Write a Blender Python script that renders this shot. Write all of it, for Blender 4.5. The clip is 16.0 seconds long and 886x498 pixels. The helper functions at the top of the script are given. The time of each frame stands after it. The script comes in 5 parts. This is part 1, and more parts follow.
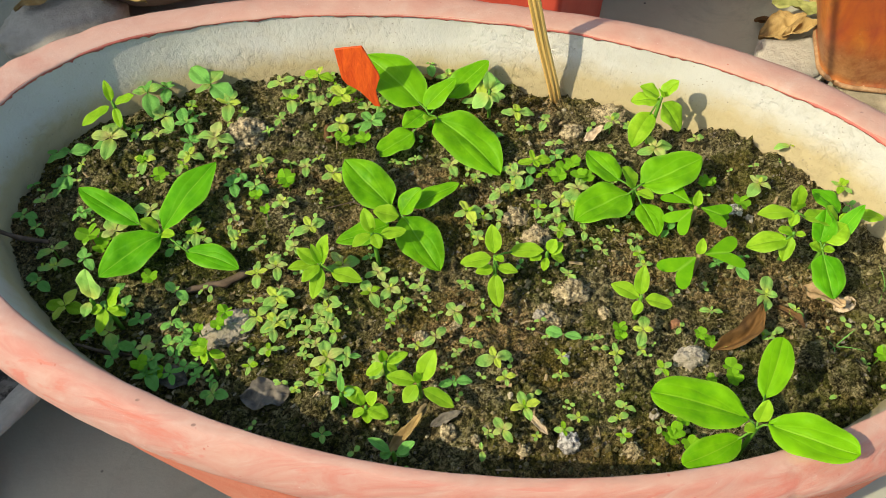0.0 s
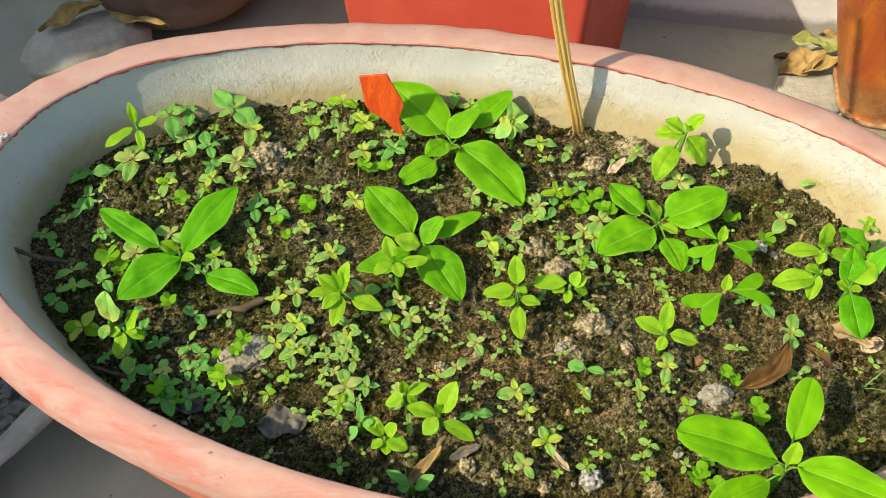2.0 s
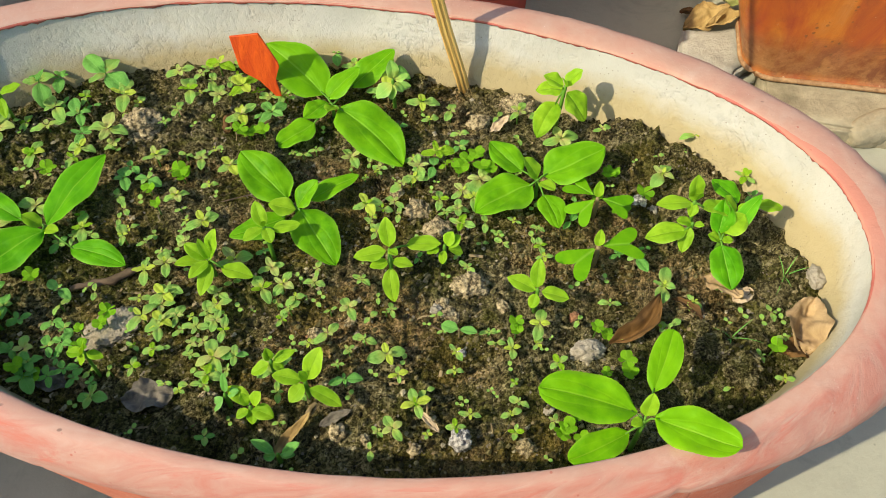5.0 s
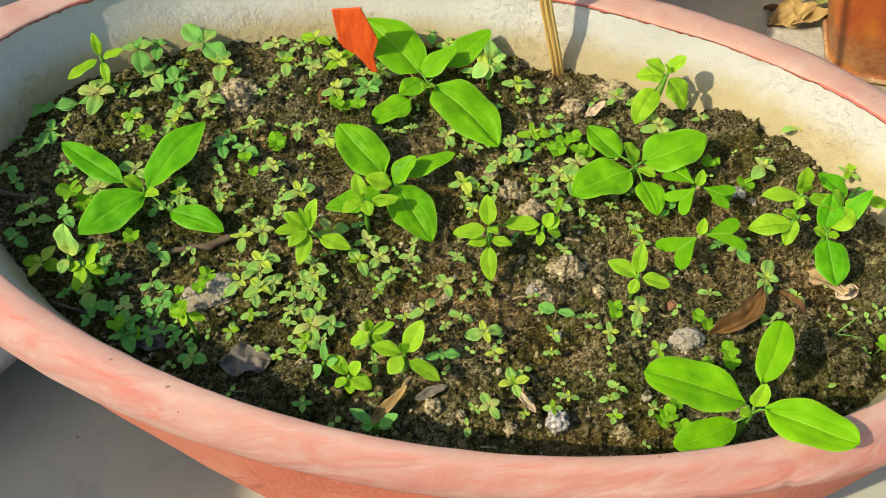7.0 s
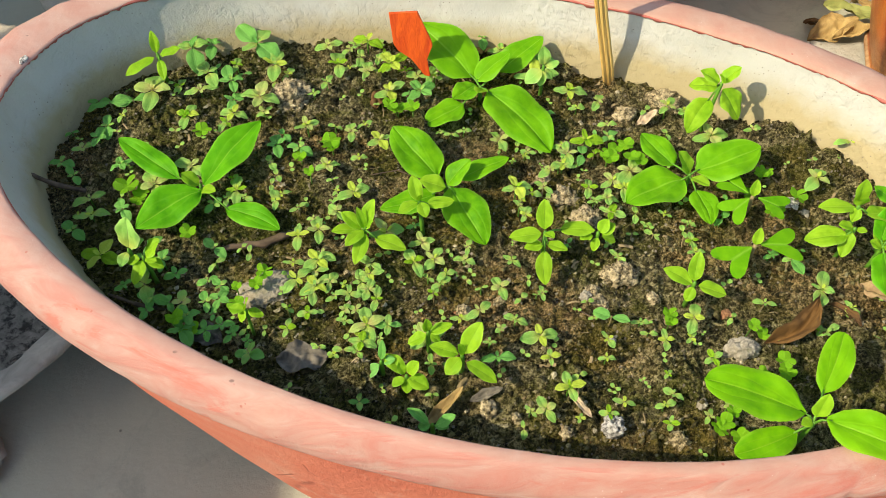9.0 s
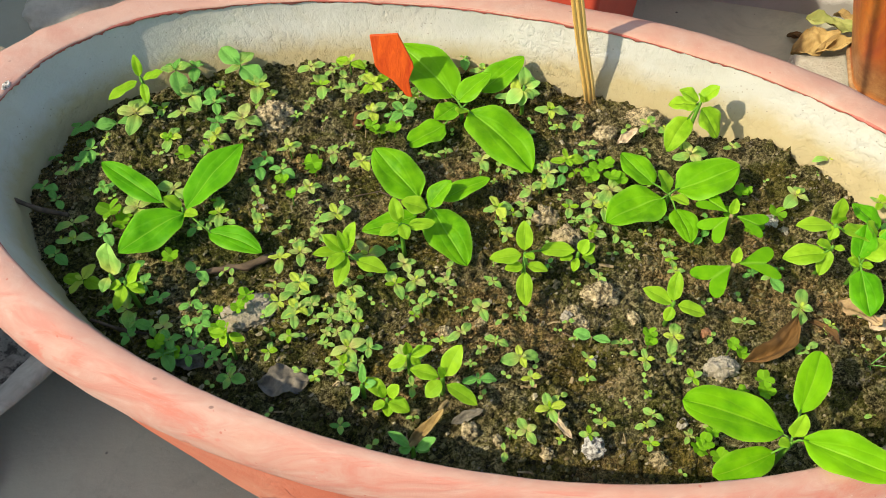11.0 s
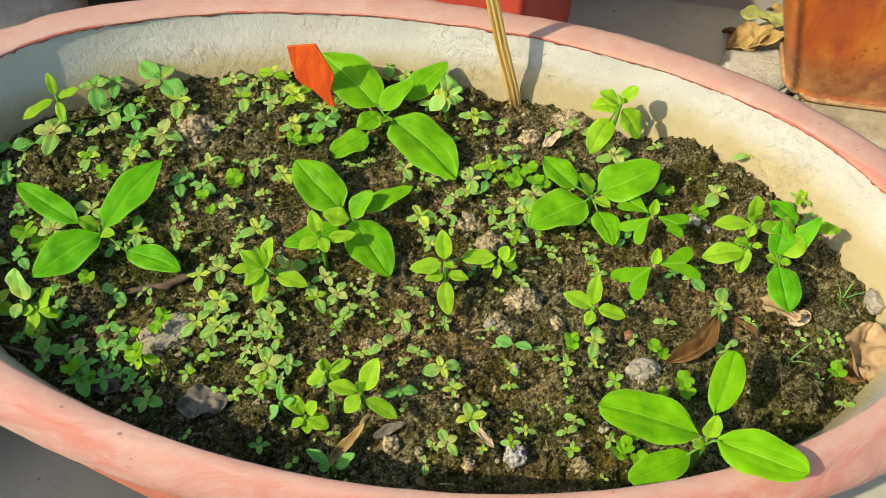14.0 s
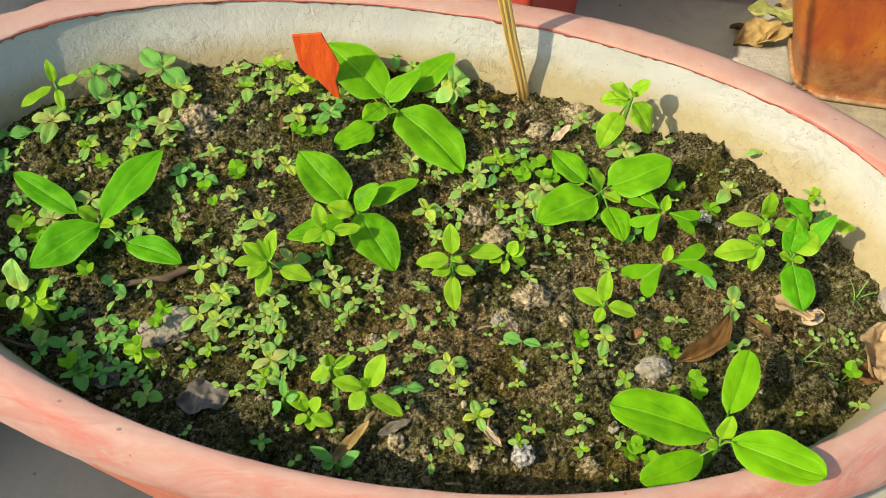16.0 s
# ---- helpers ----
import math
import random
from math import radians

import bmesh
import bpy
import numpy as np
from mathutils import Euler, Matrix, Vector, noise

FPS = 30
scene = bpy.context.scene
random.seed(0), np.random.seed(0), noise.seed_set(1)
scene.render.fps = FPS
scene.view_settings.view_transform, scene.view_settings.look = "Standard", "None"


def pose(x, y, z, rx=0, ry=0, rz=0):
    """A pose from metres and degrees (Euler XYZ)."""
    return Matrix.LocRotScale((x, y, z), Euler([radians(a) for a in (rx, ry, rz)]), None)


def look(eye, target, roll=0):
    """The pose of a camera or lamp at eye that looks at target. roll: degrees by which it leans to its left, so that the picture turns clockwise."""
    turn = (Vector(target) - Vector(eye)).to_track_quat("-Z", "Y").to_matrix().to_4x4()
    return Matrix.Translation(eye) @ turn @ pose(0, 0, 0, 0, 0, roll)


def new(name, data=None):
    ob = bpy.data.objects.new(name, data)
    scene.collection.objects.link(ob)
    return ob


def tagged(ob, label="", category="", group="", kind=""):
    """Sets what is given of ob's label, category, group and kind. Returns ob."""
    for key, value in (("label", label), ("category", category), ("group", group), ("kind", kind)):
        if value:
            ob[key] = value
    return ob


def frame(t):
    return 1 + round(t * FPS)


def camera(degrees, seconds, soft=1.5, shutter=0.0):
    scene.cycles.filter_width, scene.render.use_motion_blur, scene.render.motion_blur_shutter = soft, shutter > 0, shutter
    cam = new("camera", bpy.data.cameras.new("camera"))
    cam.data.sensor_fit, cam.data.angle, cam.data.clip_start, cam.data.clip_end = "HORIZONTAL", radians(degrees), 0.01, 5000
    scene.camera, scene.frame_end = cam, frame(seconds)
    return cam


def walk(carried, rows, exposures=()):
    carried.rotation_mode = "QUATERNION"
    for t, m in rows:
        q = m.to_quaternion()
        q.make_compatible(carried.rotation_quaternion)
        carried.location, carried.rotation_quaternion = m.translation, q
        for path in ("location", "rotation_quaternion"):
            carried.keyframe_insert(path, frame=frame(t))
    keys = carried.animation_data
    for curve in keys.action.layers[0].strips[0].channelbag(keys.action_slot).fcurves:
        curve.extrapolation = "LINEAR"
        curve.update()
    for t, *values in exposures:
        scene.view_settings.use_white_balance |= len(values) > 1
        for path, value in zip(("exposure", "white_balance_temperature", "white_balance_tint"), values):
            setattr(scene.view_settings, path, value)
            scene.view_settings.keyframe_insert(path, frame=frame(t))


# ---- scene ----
cam = camera(58.4, 16.0, 0.4)
# seconds, eye in metres, yaw, pitch and roll in degrees
ROWS = [
    (0, 0.01436, -0.01058, 0.54589, 0.697, -54.709, -3.512),
    (0.5, -0.00107, -0.01000, 0.54352, 3.372, -54.225, -4.405),
    (1, -0.00861, -0.01191, 0.54250, 3.834, -53.879, -4.127),
    (1.5, -0.00759, -0.00857, 0.54517, 3.229, -52.837, -3.603),
    (2, 0.00533, -0.00681, 0.54392, 1.274, -52.741, -2.644),
    (2.5, 0.02122, -0.00500, 0.54393, -0.154, -53.206, -1.968),
    (3, 0.04048, -0.00606, 0.53988, -2.826, -53.935, -0.659),
    (3.5, 0.04965, -0.00843, 0.53863, -4.650, -54.752, 0.598),
    (3.7, 0.05351, -0.00958, 0.53858, -4.693, -54.826, 0.355),
    (5.8, 0.04836, -0.00424, 0.53245, -2.484, -55.341, -1.014),
    (6, 0.04445, -0.00461, 0.53207, -1.889, -55.322, -1.136),
    (6.5, 0.02761, -0.00822, 0.52841, -0.882, -55.564, -0.861),
    (7, 0.01582, -0.01126, 0.52734, 0.183, -55.410, -0.800),
    (7.5, 0.00813, -0.01271, 0.52878, 0.441, -55.231, -0.474),
    (8, -0.00164, -0.01322, 0.52541, 1.035, -55.624, -0.695),
    (8.5, -0.00911, -0.01488, 0.52471, 1.637, -55.313, -0.611),
    (8.7, -0.00915, -0.01540, 0.52579, 1.324, -55.032, -0.264),
    (10.8, -0.00675, -0.01033, 0.53280, 2.086, -54.426, -1.327),
    (11, -0.00052, -0.01020, 0.53371, 0.950, -54.239, -0.539),
    (11.5, 0.01134, -0.00830, 0.53741, -0.553, -53.404, -0.185),
    (12, 0.02278, -0.00780, 0.53435, -2.050, -53.949, 0.558),
    (12.5, 0.02847, -0.00486, 0.53352, -1.718, -54.299, -0.183),
    (13, 0.03387, -0.00391, 0.53123, -1.880, -54.731, -0.343),
    (13.5, 0.02942, -0.00284, 0.53317, -0.002, -54.331, -1.933),
    (14, 0.02970, -0.00399, 0.53428, -2.104, -54.267, -0.174),
    (14.5, 0.03385, -0.00513, 0.53448, -3.330, -53.751, 0.702),
    (15, 0.03302, -0.00075, 0.52751, -2.834, -54.938, 0.425),
    (15.5, 0.02670, 0.00097, 0.52961, -0.886, -54.290, -0.881),
    (16, 0.02424, 0.00063, 0.52640, -2.517, -54.543, 0.736),
]


def aimed(x, y, z, yaw, pitch, roll):
    a, b = radians(yaw), radians(pitch)
    way = Vector((-math.sin(a) * math.cos(b), math.cos(a) * math.cos(b), math.sin(b)))
    return look((x, y, z), Vector((x, y, z)) + way, roll)


# the clip's camera darkens a little while more of the pale wall is in view
STOPS = [(0.0, 0.60), (1.0, 0.69), (1.5, 0.70), (2.0, 0.68), (3.0, 0.62), (3.7, 0.56), (6.0, 0.57), (7.0, 0.62), (8.0, 0.69), (8.7, 0.72), (10.8, 0.70), (12.5, 0.63), (16.0, 0.61)]
walk(cam, [(row[0], aimed(*row[1:])) for row in ROWS], STOPS)

# ---- light: morning sun from behind the camera's left shoulder, clear sky ----
SUN_AZIMUTH, SUN_HEIGHT = 24.0, 42.0  # the way the light travels over the ground, and its height
sky_world = bpy.data.worlds.new("sky")
sky_world.use_nodes = True
tree = sky_world.node_tree
sky = tree.nodes.new("ShaderNodeTexSky")
sky.sky_type, sky.sun_disc = "NISHITA", False
sky.sun_elevation = radians(SUN_HEIGHT)
sky.sun_rotation = radians(270 - SUN_AZIMUTH)
sky.air_density, sky.dust_density = 1.0, 2.0
tree.links.new(sky.outputs[0], tree.nodes["Background"].inputs[0])
tree.nodes["Background"].inputs[1].default_value = 0.15
scene.world = sky_world
sun_data = bpy.data.lights.new("sun", "SUN")
sun_data.energy, sun_data.angle, sun_data.color = 3.7, radians(0.7), (1.0, 0.865, 0.655)
sun = new("sun", sun_data)
toward = Vector((math.cos(radians(SUN_AZIMUTH)) * math.cos(radians(SUN_HEIGHT)),
                 math.sin(radians(SUN_AZIMUTH)) * math.cos(radians(SUN_HEIGHT)), -math.sin(radians(SUN_HEIGHT))))
sun.matrix_world = look(Vector((0, 0.3, 0)) - 3 * toward, (0, 0.3, 0))


# ---- materials ----
class Nodes:
    """A small wrapper for building one material's nodes."""

    def __init__(self, name):
        self.mat = bpy.data.materials.new(name)
        self.mat.use_nodes = True
        self.tree = self.mat.node_tree
        self.out = self.tree.nodes["Material Output"]
        self.bsdf = self.tree.nodes["Principled BSDF"]
        self.coords = self.tree.nodes.new("ShaderNodeTexCoord")
        self.place = self.coords.outputs["Object"]

    def link(self, a, b):
        self.tree.links.new(a, b)

    def noise(self, scale, detail=6.0, rough=0.6, distort=0.0, place=None):
        n = self.tree.nodes.new("ShaderNodeTexNoise")
        n.inputs["Scale"].default_value, n.inputs["Detail"].default_value = scale, detail
        n.inputs["Roughness"].default_value, n.inputs["Distortion"].default_value = rough, distort
        self.link(place or self.place, n.inputs["Vector"])
        return n.outputs["Fac"]

    def stretched(self, sx, sy, sz, turn=0.0):
        n = self.tree.nodes.new("ShaderNodeMapping")
        n.inputs["Scale"].default_value = (sx, sy, sz)
        n.inputs["Rotation"].default_value = (0, 0, radians(turn))
        self.link(self.place, n.inputs["Vector"])
        return n.outputs[0]

    def cells(self, scale, feature="F1", place=None):
        n = self.tree.nodes.new("ShaderNodeTexVoronoi")
        n.feature = feature
        n.inputs["Scale"].default_value = scale
        self.link(place or self.place, n.inputs["Vector"])
        return n.outputs["Distance"]

    def ramp(self, value, stops):
        n = self.tree.nodes.new("ShaderNodeValToRGB")
        while len(n.color_ramp.elements) < len(stops):
            n.color_ramp.elements.new(0.5)
        for e, (at, c) in zip(n.color_ramp.elements, stops):
            e.position = at
            e.color = (*c, 1.0) if isinstance(c, tuple) else (c, c, c, 1.0)
        self.link(value, n.inputs["Fac"])
        return n.outputs["Color"]

    def mix(self, fac, a, b, how="MIX"):
        n = self.tree.nodes.new("ShaderNodeMix")
        n.data_type, n.blend_type = "RGBA", how
        for value, socket in ((fac, n.inputs["Factor"]), (a, n.inputs["A"]), (b, n.inputs["B"])):
            if isinstance(value, (int, float)):
                socket.default_value = value if socket.type == "VALUE" else (value, value, value, 1)
            elif isinstance(value, tuple):
                socket.default_value = (*value, 1)
            else:
                self.link(value, socket)
        return n.outputs["Result"]

    def sums(self, op, a, b=0.0):
        n = self.tree.nodes.new("ShaderNodeMath")
        n.operation = op
        for value, socket in ((a, n.inputs[0]), (b, n.inputs[1])):
            if isinstance(value, (int, float)):
                socket.default_value = value
            else:
                self.link(value, socket)
        return n.outputs[0]

    def chance(self):
        return self.tree.nodes.new("ShaderNodeObjectInfo").outputs["Random"]

    def bump(self, height, strength, distance):
        n = self.tree.nodes.new("ShaderNodeBump")
        n.inputs["Strength"].default_value, n.inputs["Distance"].default_value = strength, distance
        self.link(height, n.inputs["Height"])
        self.link(n.outputs[0], self.bsdf.inputs["Normal"])
        return n

    def finish(self, color, rough=0.8, metal=0.0, spec=0.4):
        if isinstance(color, tuple):
            self.bsdf.inputs["Base Color"].default_value = (*color, 1)
        else:
            self.link(color, self.bsdf.inputs["Base Color"])
        if isinstance(rough, float):
            self.bsdf.inputs["Roughness"].default_value = rough
        else:
            self.link(rough, self.bsdf.inputs["Roughness"])
        self.bsdf.inputs["Metallic"].default_value = metal
        self.bsdf.inputs["Specular IOR Level"].default_value = spec
        return self.mat


def pink_paint():
    """Paint laid with a brush: u runs along the rim, v across it, both in metres."""
    n = Nodes("faded pink distemper")
    uv = n.coords.outputs["UV"]

    def strokes(turn, sx, sy, scale, detail=7.0, distort=0.6):
        m = n.tree.nodes.new("ShaderNodeMapping")
        m.vector_type = "TEXTURE"
        m.inputs["Scale"].default_value = (1 / sx, 1 / sy, 1.0)
        m.inputs["Rotation"].default_value = (0, 0, radians(turn))
        n.link(uv, m.inputs["Vector"])
        return n.noise(scale, detail, 0.62, distort, m.outputs[0])

    apart = n.tree.nodes.new("ShaderNodeSeparateXYZ")
    n.link(uv, apart.inputs[0])
    wave = n.sums("ADD", apart.outputs["Y"], n.sums("MULTIPLY", strokes(0, 1, 1, 24, 4), 0.006))
    spot = n.tree.nodes.new("ShaderNodeSeparateXYZ")
    n.link(n.place, spot.inputs[0])
    side_on = n.sums("ADD", spot.outputs["Y"], n.sums("MULTIPLY", spot.outputs["X"], 0.24))
    brushed = n.ramp(n.sums("ADD", side_on, 0.5), [(0.47, 1.0), (0.56, 0.12)])
    face = n.sums("MULTIPLY", n.ramp(wave, [(0.0135, 0.25), (0.0165, 1.0)]), brushed)
    wide = n.noise(13, 6, 0.65, 0.8)
    top = n.ramp(n.noise(30, 7, 0.68, 0.6), [(0.36, (0.416, 0.220, 0.155)), (0.52, (0.432, 0.262, 0.186)), (0.66, (0.454, 0.312, 0.232))])
    brush = strokes(-22, 0.45, 1.1, 62, 7.0, 1.1)
    side = n.ramp(brush, [(0.34, (0.427, 0.151, 0.106)), (0.45, (0.432, 0.187, 0.133)), (0.55, (0.437, 0.222, 0.162)), (0.66, (0.459, 0.288, 0.218))])
    base = n.mix(face, top, side)
    chalk = n.ramp(wide, [(0.50, 0.0), (0.68, 0.55)])
    base = n.mix(chalk, base, n.ramp(brush, [(0.35, (0.432, 0.237, 0.171)), (0.65, (0.454, 0.313, 0.232))]))
    worn = n.ramp(n.sums("ADD", n.sums("ADD", spot.outputs["X"], 0.4), n.sums("MULTIPLY", wide, 0.25)), [(0.16, 0.62), (0.62, 0.0)])
    base = n.mix(worn, base, n.ramp(brush, [(0.35, (0.385, 0.222, 0.188)), (0.50, (0.400, 0.262, 0.225)), (0.65, (0.410, 0.295, 0.258))]))
    deep = n.ramp(strokes(-14, 0.35, 1.3, 46, 6, 1.4), [(0.58, 0.0), (0.68, 0.7)])
    base = n.mix(n.mix(face, 0.0, deep), base, (0.443, 0.131, 0.090))
    reach = n.sums("ADD", 0.001, n.ramp(n.sums("ADD", spot.outputs["X"], 0.5), [(0.75, 0.0), (0.79, 0.0075)]))
    coral = n.sums("LESS_THAN", n.sums("ADD", apart.outputs["Y"], n.sums("MULTIPLY", n.noise(90, 4, 0.6), 0.0015)), reach)
    coral = n.sums("MULTIPLY", coral, n.ramp(n.sums("ADD", spot.outputs["Y"], 0.5), [(0.40, 0.0), (0.46, 0.8)]))
    base = n.mix(coral, base, (0.464, 0.172, 0.113))
    spots = n.ramp(n.cells(46, "F1", n.stretched(1.0, 1.6, 1.0, 20)), [(0.0, 0.9), (0.045, 0.7), (0.07, 0.0)])
    spots = n.mix(n.ramp(n.noise(17, 2), [(0.53, 0.0), (0.56, 1.0)]), 0.0, spots)
    base = n.mix(spots, base, (0.15, 0.09, 0.075))
    nick = n.ramp(n.cells(170), [(0.0, 0.8), (0.10, 0.6), (0.14, 0.0)])
    nick = n.mix(n.ramp(n.noise(38, 3), [(0.60, 0.0), (0.63, 1.0)]), 0.0, nick)
    base = n.mix(nick, base, (0.356, 0.101, 0.068))
    dust = n.ramp(n.cells(420), [(0.0, 0.6), (0.18, 0.0)])
    dust = n.mix(n.ramp(n.noise(70, 3), [(0.58, 0.0), (0.63, 1.0)]), 0.0, dust)
    base = n.mix(dust, base, (0.66, 0.56, 0.50))
    relief = n.mix(0.72, n.noise(330, 7, 0.7), n.mix(face, n.noise(60, 5, 0.5), brush))
    n.bump(relief, 0.6, 0.0022)
    return n.finish(base, 0.72, 0.0, 0.3)


def terracotta_paint():
    n = Nodes("terracotta red distemper on cement")
    wide = n.noise(12, 6, 0.6, 0.5)
    base = n.ramp(wide, [(0.3, (0.44, 0.115, 0.062)), (0.55, (0.50, 0.155, 0.088)), (0.75, (0.53, 0.225, 0.14))])
    dust = n.ramp(n.noise(70, 6, 0.7), [(0.55, 0.0), (0.75, 0.5)])
    base = n.mix(dust, base, (0.55, 0.36, 0.26))
    split = n.ramp(n.cells(11, "DISTANCE_TO_EDGE", n.stretched(1.0, 1.0, 0.6, 15)), [(0.0, 0.5), (0.005, 0.35), (0.009, 0.0)])
    split = n.mix(n.ramp(n.noise(15, 3), [(0.58, 0.0), (0.62, 1.0)]), 0.0, split)
    base = n.mix(split, base, (0.20, 0.05, 0.03))
    n.bump(n.mix(split, n.noise(180, 6, 0.65), 0.0), 0.5, 0.003)
    return n.finish(base, 0.8, 0.0, 0.25)


def plaster():
    n = Nodes("whitewashed cement plaster")
    wide = n.noise(9, 6, 0.6, 0.4)
    base = n.ramp(wide, [(0.3, (0.435, 0.435, 0.365)), (0.5, (0.505, 0.505, 0.430)), (0.75, (0.57, 0.570, 0.495))])
    stain = n.ramp(n.noise(28, 5, 0.65, 0.8), [(0.52, 0.0), (0.74, 0.45)])
    base = n.mix(stain, base, (0.47, 0.43, 0.31))
    # a brown splash mark with a ragged upper edge just over the soil
    apart = n.tree.nodes.new("ShaderNodeSeparateXYZ")
    n.link(n.place, apart.inputs[0])
    level = n.sums("ADD", apart.outputs["Z"], n.sums("MULTIPLY", n.noise(35, 5, 0.7), 0.022))
    reach = n.ramp(n.sums("ADD", apart.outputs["X"], 0.5), [(0.42, 0.001), (0.70, 0.009)])
    level = n.sums("SUBTRACT", level, reach)
    splash = n.ramp(level, [(0.172, 0.90), (0.179, 0.50), (0.188, 0.0)])
    base = n.mix(splash, base, (0.40, 0.33, 0.16))
    pits = n.ramp(n.cells(300), [(0.0, 1.0), (0.20, 0.0)])
    pits = n.mix(n.ramp(n.noise(60, 3), [(0.51, 0.0), (0.59, 0.9)]), 0.0, pits)
    base = n.mix(pits, base, (0.19, 0.165, 0.125))
    brush = n.noise(170, 6, 0.68, 0.3)
    ridge = n.ramp(brush, [(0.34, 0.0), (0.47, 0.75), (0.56, 1.0)])
    patch = n.ramp(n.noise(16, 4, 0.6), [(0.40, 0.15), (0.62, 1.0)])
    n.bump(n.mix(n.mix(0.35, patch, 0.0), n.mix(0.5, n.noise(420, 6, 0.7), n.noise(150, 6, 0.7)), ridge), 0.65, 0.0016)
    return n.finish(base, 0.9, 0.0, 0.15)


def soil_mat(name, light=1.0, moss=1.0):
    n = Nodes(name)
    fine = n.noise(520, 8, 0.8)
    mid = n.noise(130, 8, 0.75)
    wide = n.noise(20, 6, 0.6, 0.5)
    grain = n.mix(0.45, fine, mid)
    def tone(r, g, b):
        return (r * light, g * light, b * light)

    base = n.ramp(grain, [(0.42, tone(0.010, 0.009, 0.003)), (0.47, tone(0.062, 0.054, 0.019)), (0.53, tone(0.225, 0.197, 0.082)), (0.59, tone(0.50, 0.445, 0.24))])
    dry = n.ramp(wide, [(0.45, 0.0), (0.68, 0.6)])
    base = n.mix(dry, base, n.ramp(grain, [(0.38, (0.060, 0.050, 0.019)), (0.64, (0.46, 0.40, 0.22))]))
    if moss:
        green = n.ramp(n.noise(16, 6, 0.7, 0.8), [(0.45, 0.0), (0.56, 0.85 * moss)])
        base = n.mix(green, base, n.ramp(grain, [(0.40, (0.014, 0.017, 0.002)), (0.51, (0.105, 0.112, 0.015)), (0.60, (0.29, 0.28, 0.055))]))
    brown = n.ramp(n.noise(11, 4, 0.6, 0.6), [(0.46, 0.0), (0.62, 0.65)])
    base = n.mix(brown, base, n.mix(1.0, base, (1.35, 0.98, 0.80), "MULTIPLY"))
    grit = n.ramp(n.cells(300), [(0.0, 1.0), (0.22, 0.9), (0.30, 0.0)])
    grit = n.mix(n.ramp(n.noise(110, 3), [(0.55, 0.0), (0.60, 1.0)]), 0.0, grit)
    base = n.mix(grit, base, (0.46, 0.40, 0.31))
    n.bump(n.mix(0.5, fine, mid), 1.0, 0.014)
    return n.finish(base, 0.95, 0.0, 0.12)


def stone_mat(name, dark, lit, scale=160.0, porous=True):
    n = Nodes(name)
    base = n.ramp(n.noise(scale, 8, 0.7), [(0.3, dark), (0.7, lit)])
    dirt = n.ramp(n.noise(scale * 0.3, 5, 0.6), [(0.55, 0.0), (0.72, 0.7)])
    base = n.mix(dirt, base, tuple(0.45 * v for v in dark))
    if porous:
        hole = n.ramp(n.noise(scale * 1.3, 6, 0.75), [(0.42, 0.9), (0.53, 0.0)])
        base = n.mix(hole, base, tuple(0.22 * v for v in dark))
        n.bump(n.noise(scale * 1.3, 8, 0.75), 1.0, 0.006 * 160 / scale)
    else:
        n.bump(n.noise(scale * 2, 8, 0.7), 0.8, 0.003)
    return n.finish(base, 0.9, 0.0, 0.2)


def cement_floor():
    n = Nodes("worn grey cement floor")
    wide = n.noise(3.5, 8, 0.6, 0.4)
    base = n.ramp(wide, [(0.3, (0.270, 0.278, 0.207)), (0.55, (0.345, 0.348, 0.258)), (0.8, (0.420, 0.415, 0.300))])
    blot = n.ramp(n.noise(26, 6, 0.65), [(0.5, 0.0), (0.75, 0.5)])
    base = n.mix(blot, base, (0.265, 0.270, 0.205))
    stain = n.ramp(n.noise(11, 7, 0.7, 1.0), [(0.54, 0.0), (0.66, 0.55)])
    base = n.mix(stain, base, (0.225, 0.250, 0.190))
    dots = n.ramp(n.cells(30), [(0.0, 1.0), (0.04, 0.9), (0.06, 0.0)])
    dots = n.mix(n.ramp(n.noise(9, 2), [(0.50, 0.0), (0.53, 1.0)]), 0.0, dots)
    base = n.mix(dots, base, (0.05, 0.045, 0.04))
    n.bump(n.mix(0.4, n.noise(240, 7, 0.65), n.noise(40, 6, 0.6)), 0.35, 0.002)
    return n.finish(base, 0.8, 0.0, 0.3)


def leaf_mat(name, deep, bright, rib, thin=0.35, veins=1.0, tinge=None):
    n = Nodes(name)
    uv = n.tree.nodes.new("ShaderNodeSeparateXYZ")
    n.link(n.coords.outputs["UV"], uv.inputs[0])
    across = n.sums("ABSOLUTE", n.sums("SUBTRACT", uv.outputs["Y"], 0.5))
    blotch = n.noise(90, 4, 0.6)
    base = n.mix(n.ramp(blotch, [(0.35, 0.0), (0.7, 1.0)]), deep, bright)
    base = n.mix(n.sums("MULTIPLY", n.chance(), 0.6), base, bright)
    if tinge:
        heart = n.ramp(uv.outputs["X"], [(0.0, 0.85), (0.55, 0.0)])
        base = n.mix(heart, base, tinge)
    mid = n.ramp(across, [(0.0, 1.0), (0.010, 0.7), (0.028, 0.0)])
    arch = n.sums("SUBTRACT", across, n.sums("MULTIPLY", n.sums("POWER", uv.outputs["X"], 0.6), 0.34))
    rib2 = n.ramp(n.sums("ABSOLUTE", n.sums("ADD", arch, 0.03)), [(0.0, 0.8), (0.016, 0.4), (0.034, 0.0)])
    slant = n.sums("SINE", n.sums("MULTIPLY", n.sums("SUBTRACT", uv.outputs["X"], n.sums("MULTIPLY", across, 0.9)), 42.0))
    side = n.ramp(slant, [(0.93, 0.0), (1.0, 0.5 * veins)])
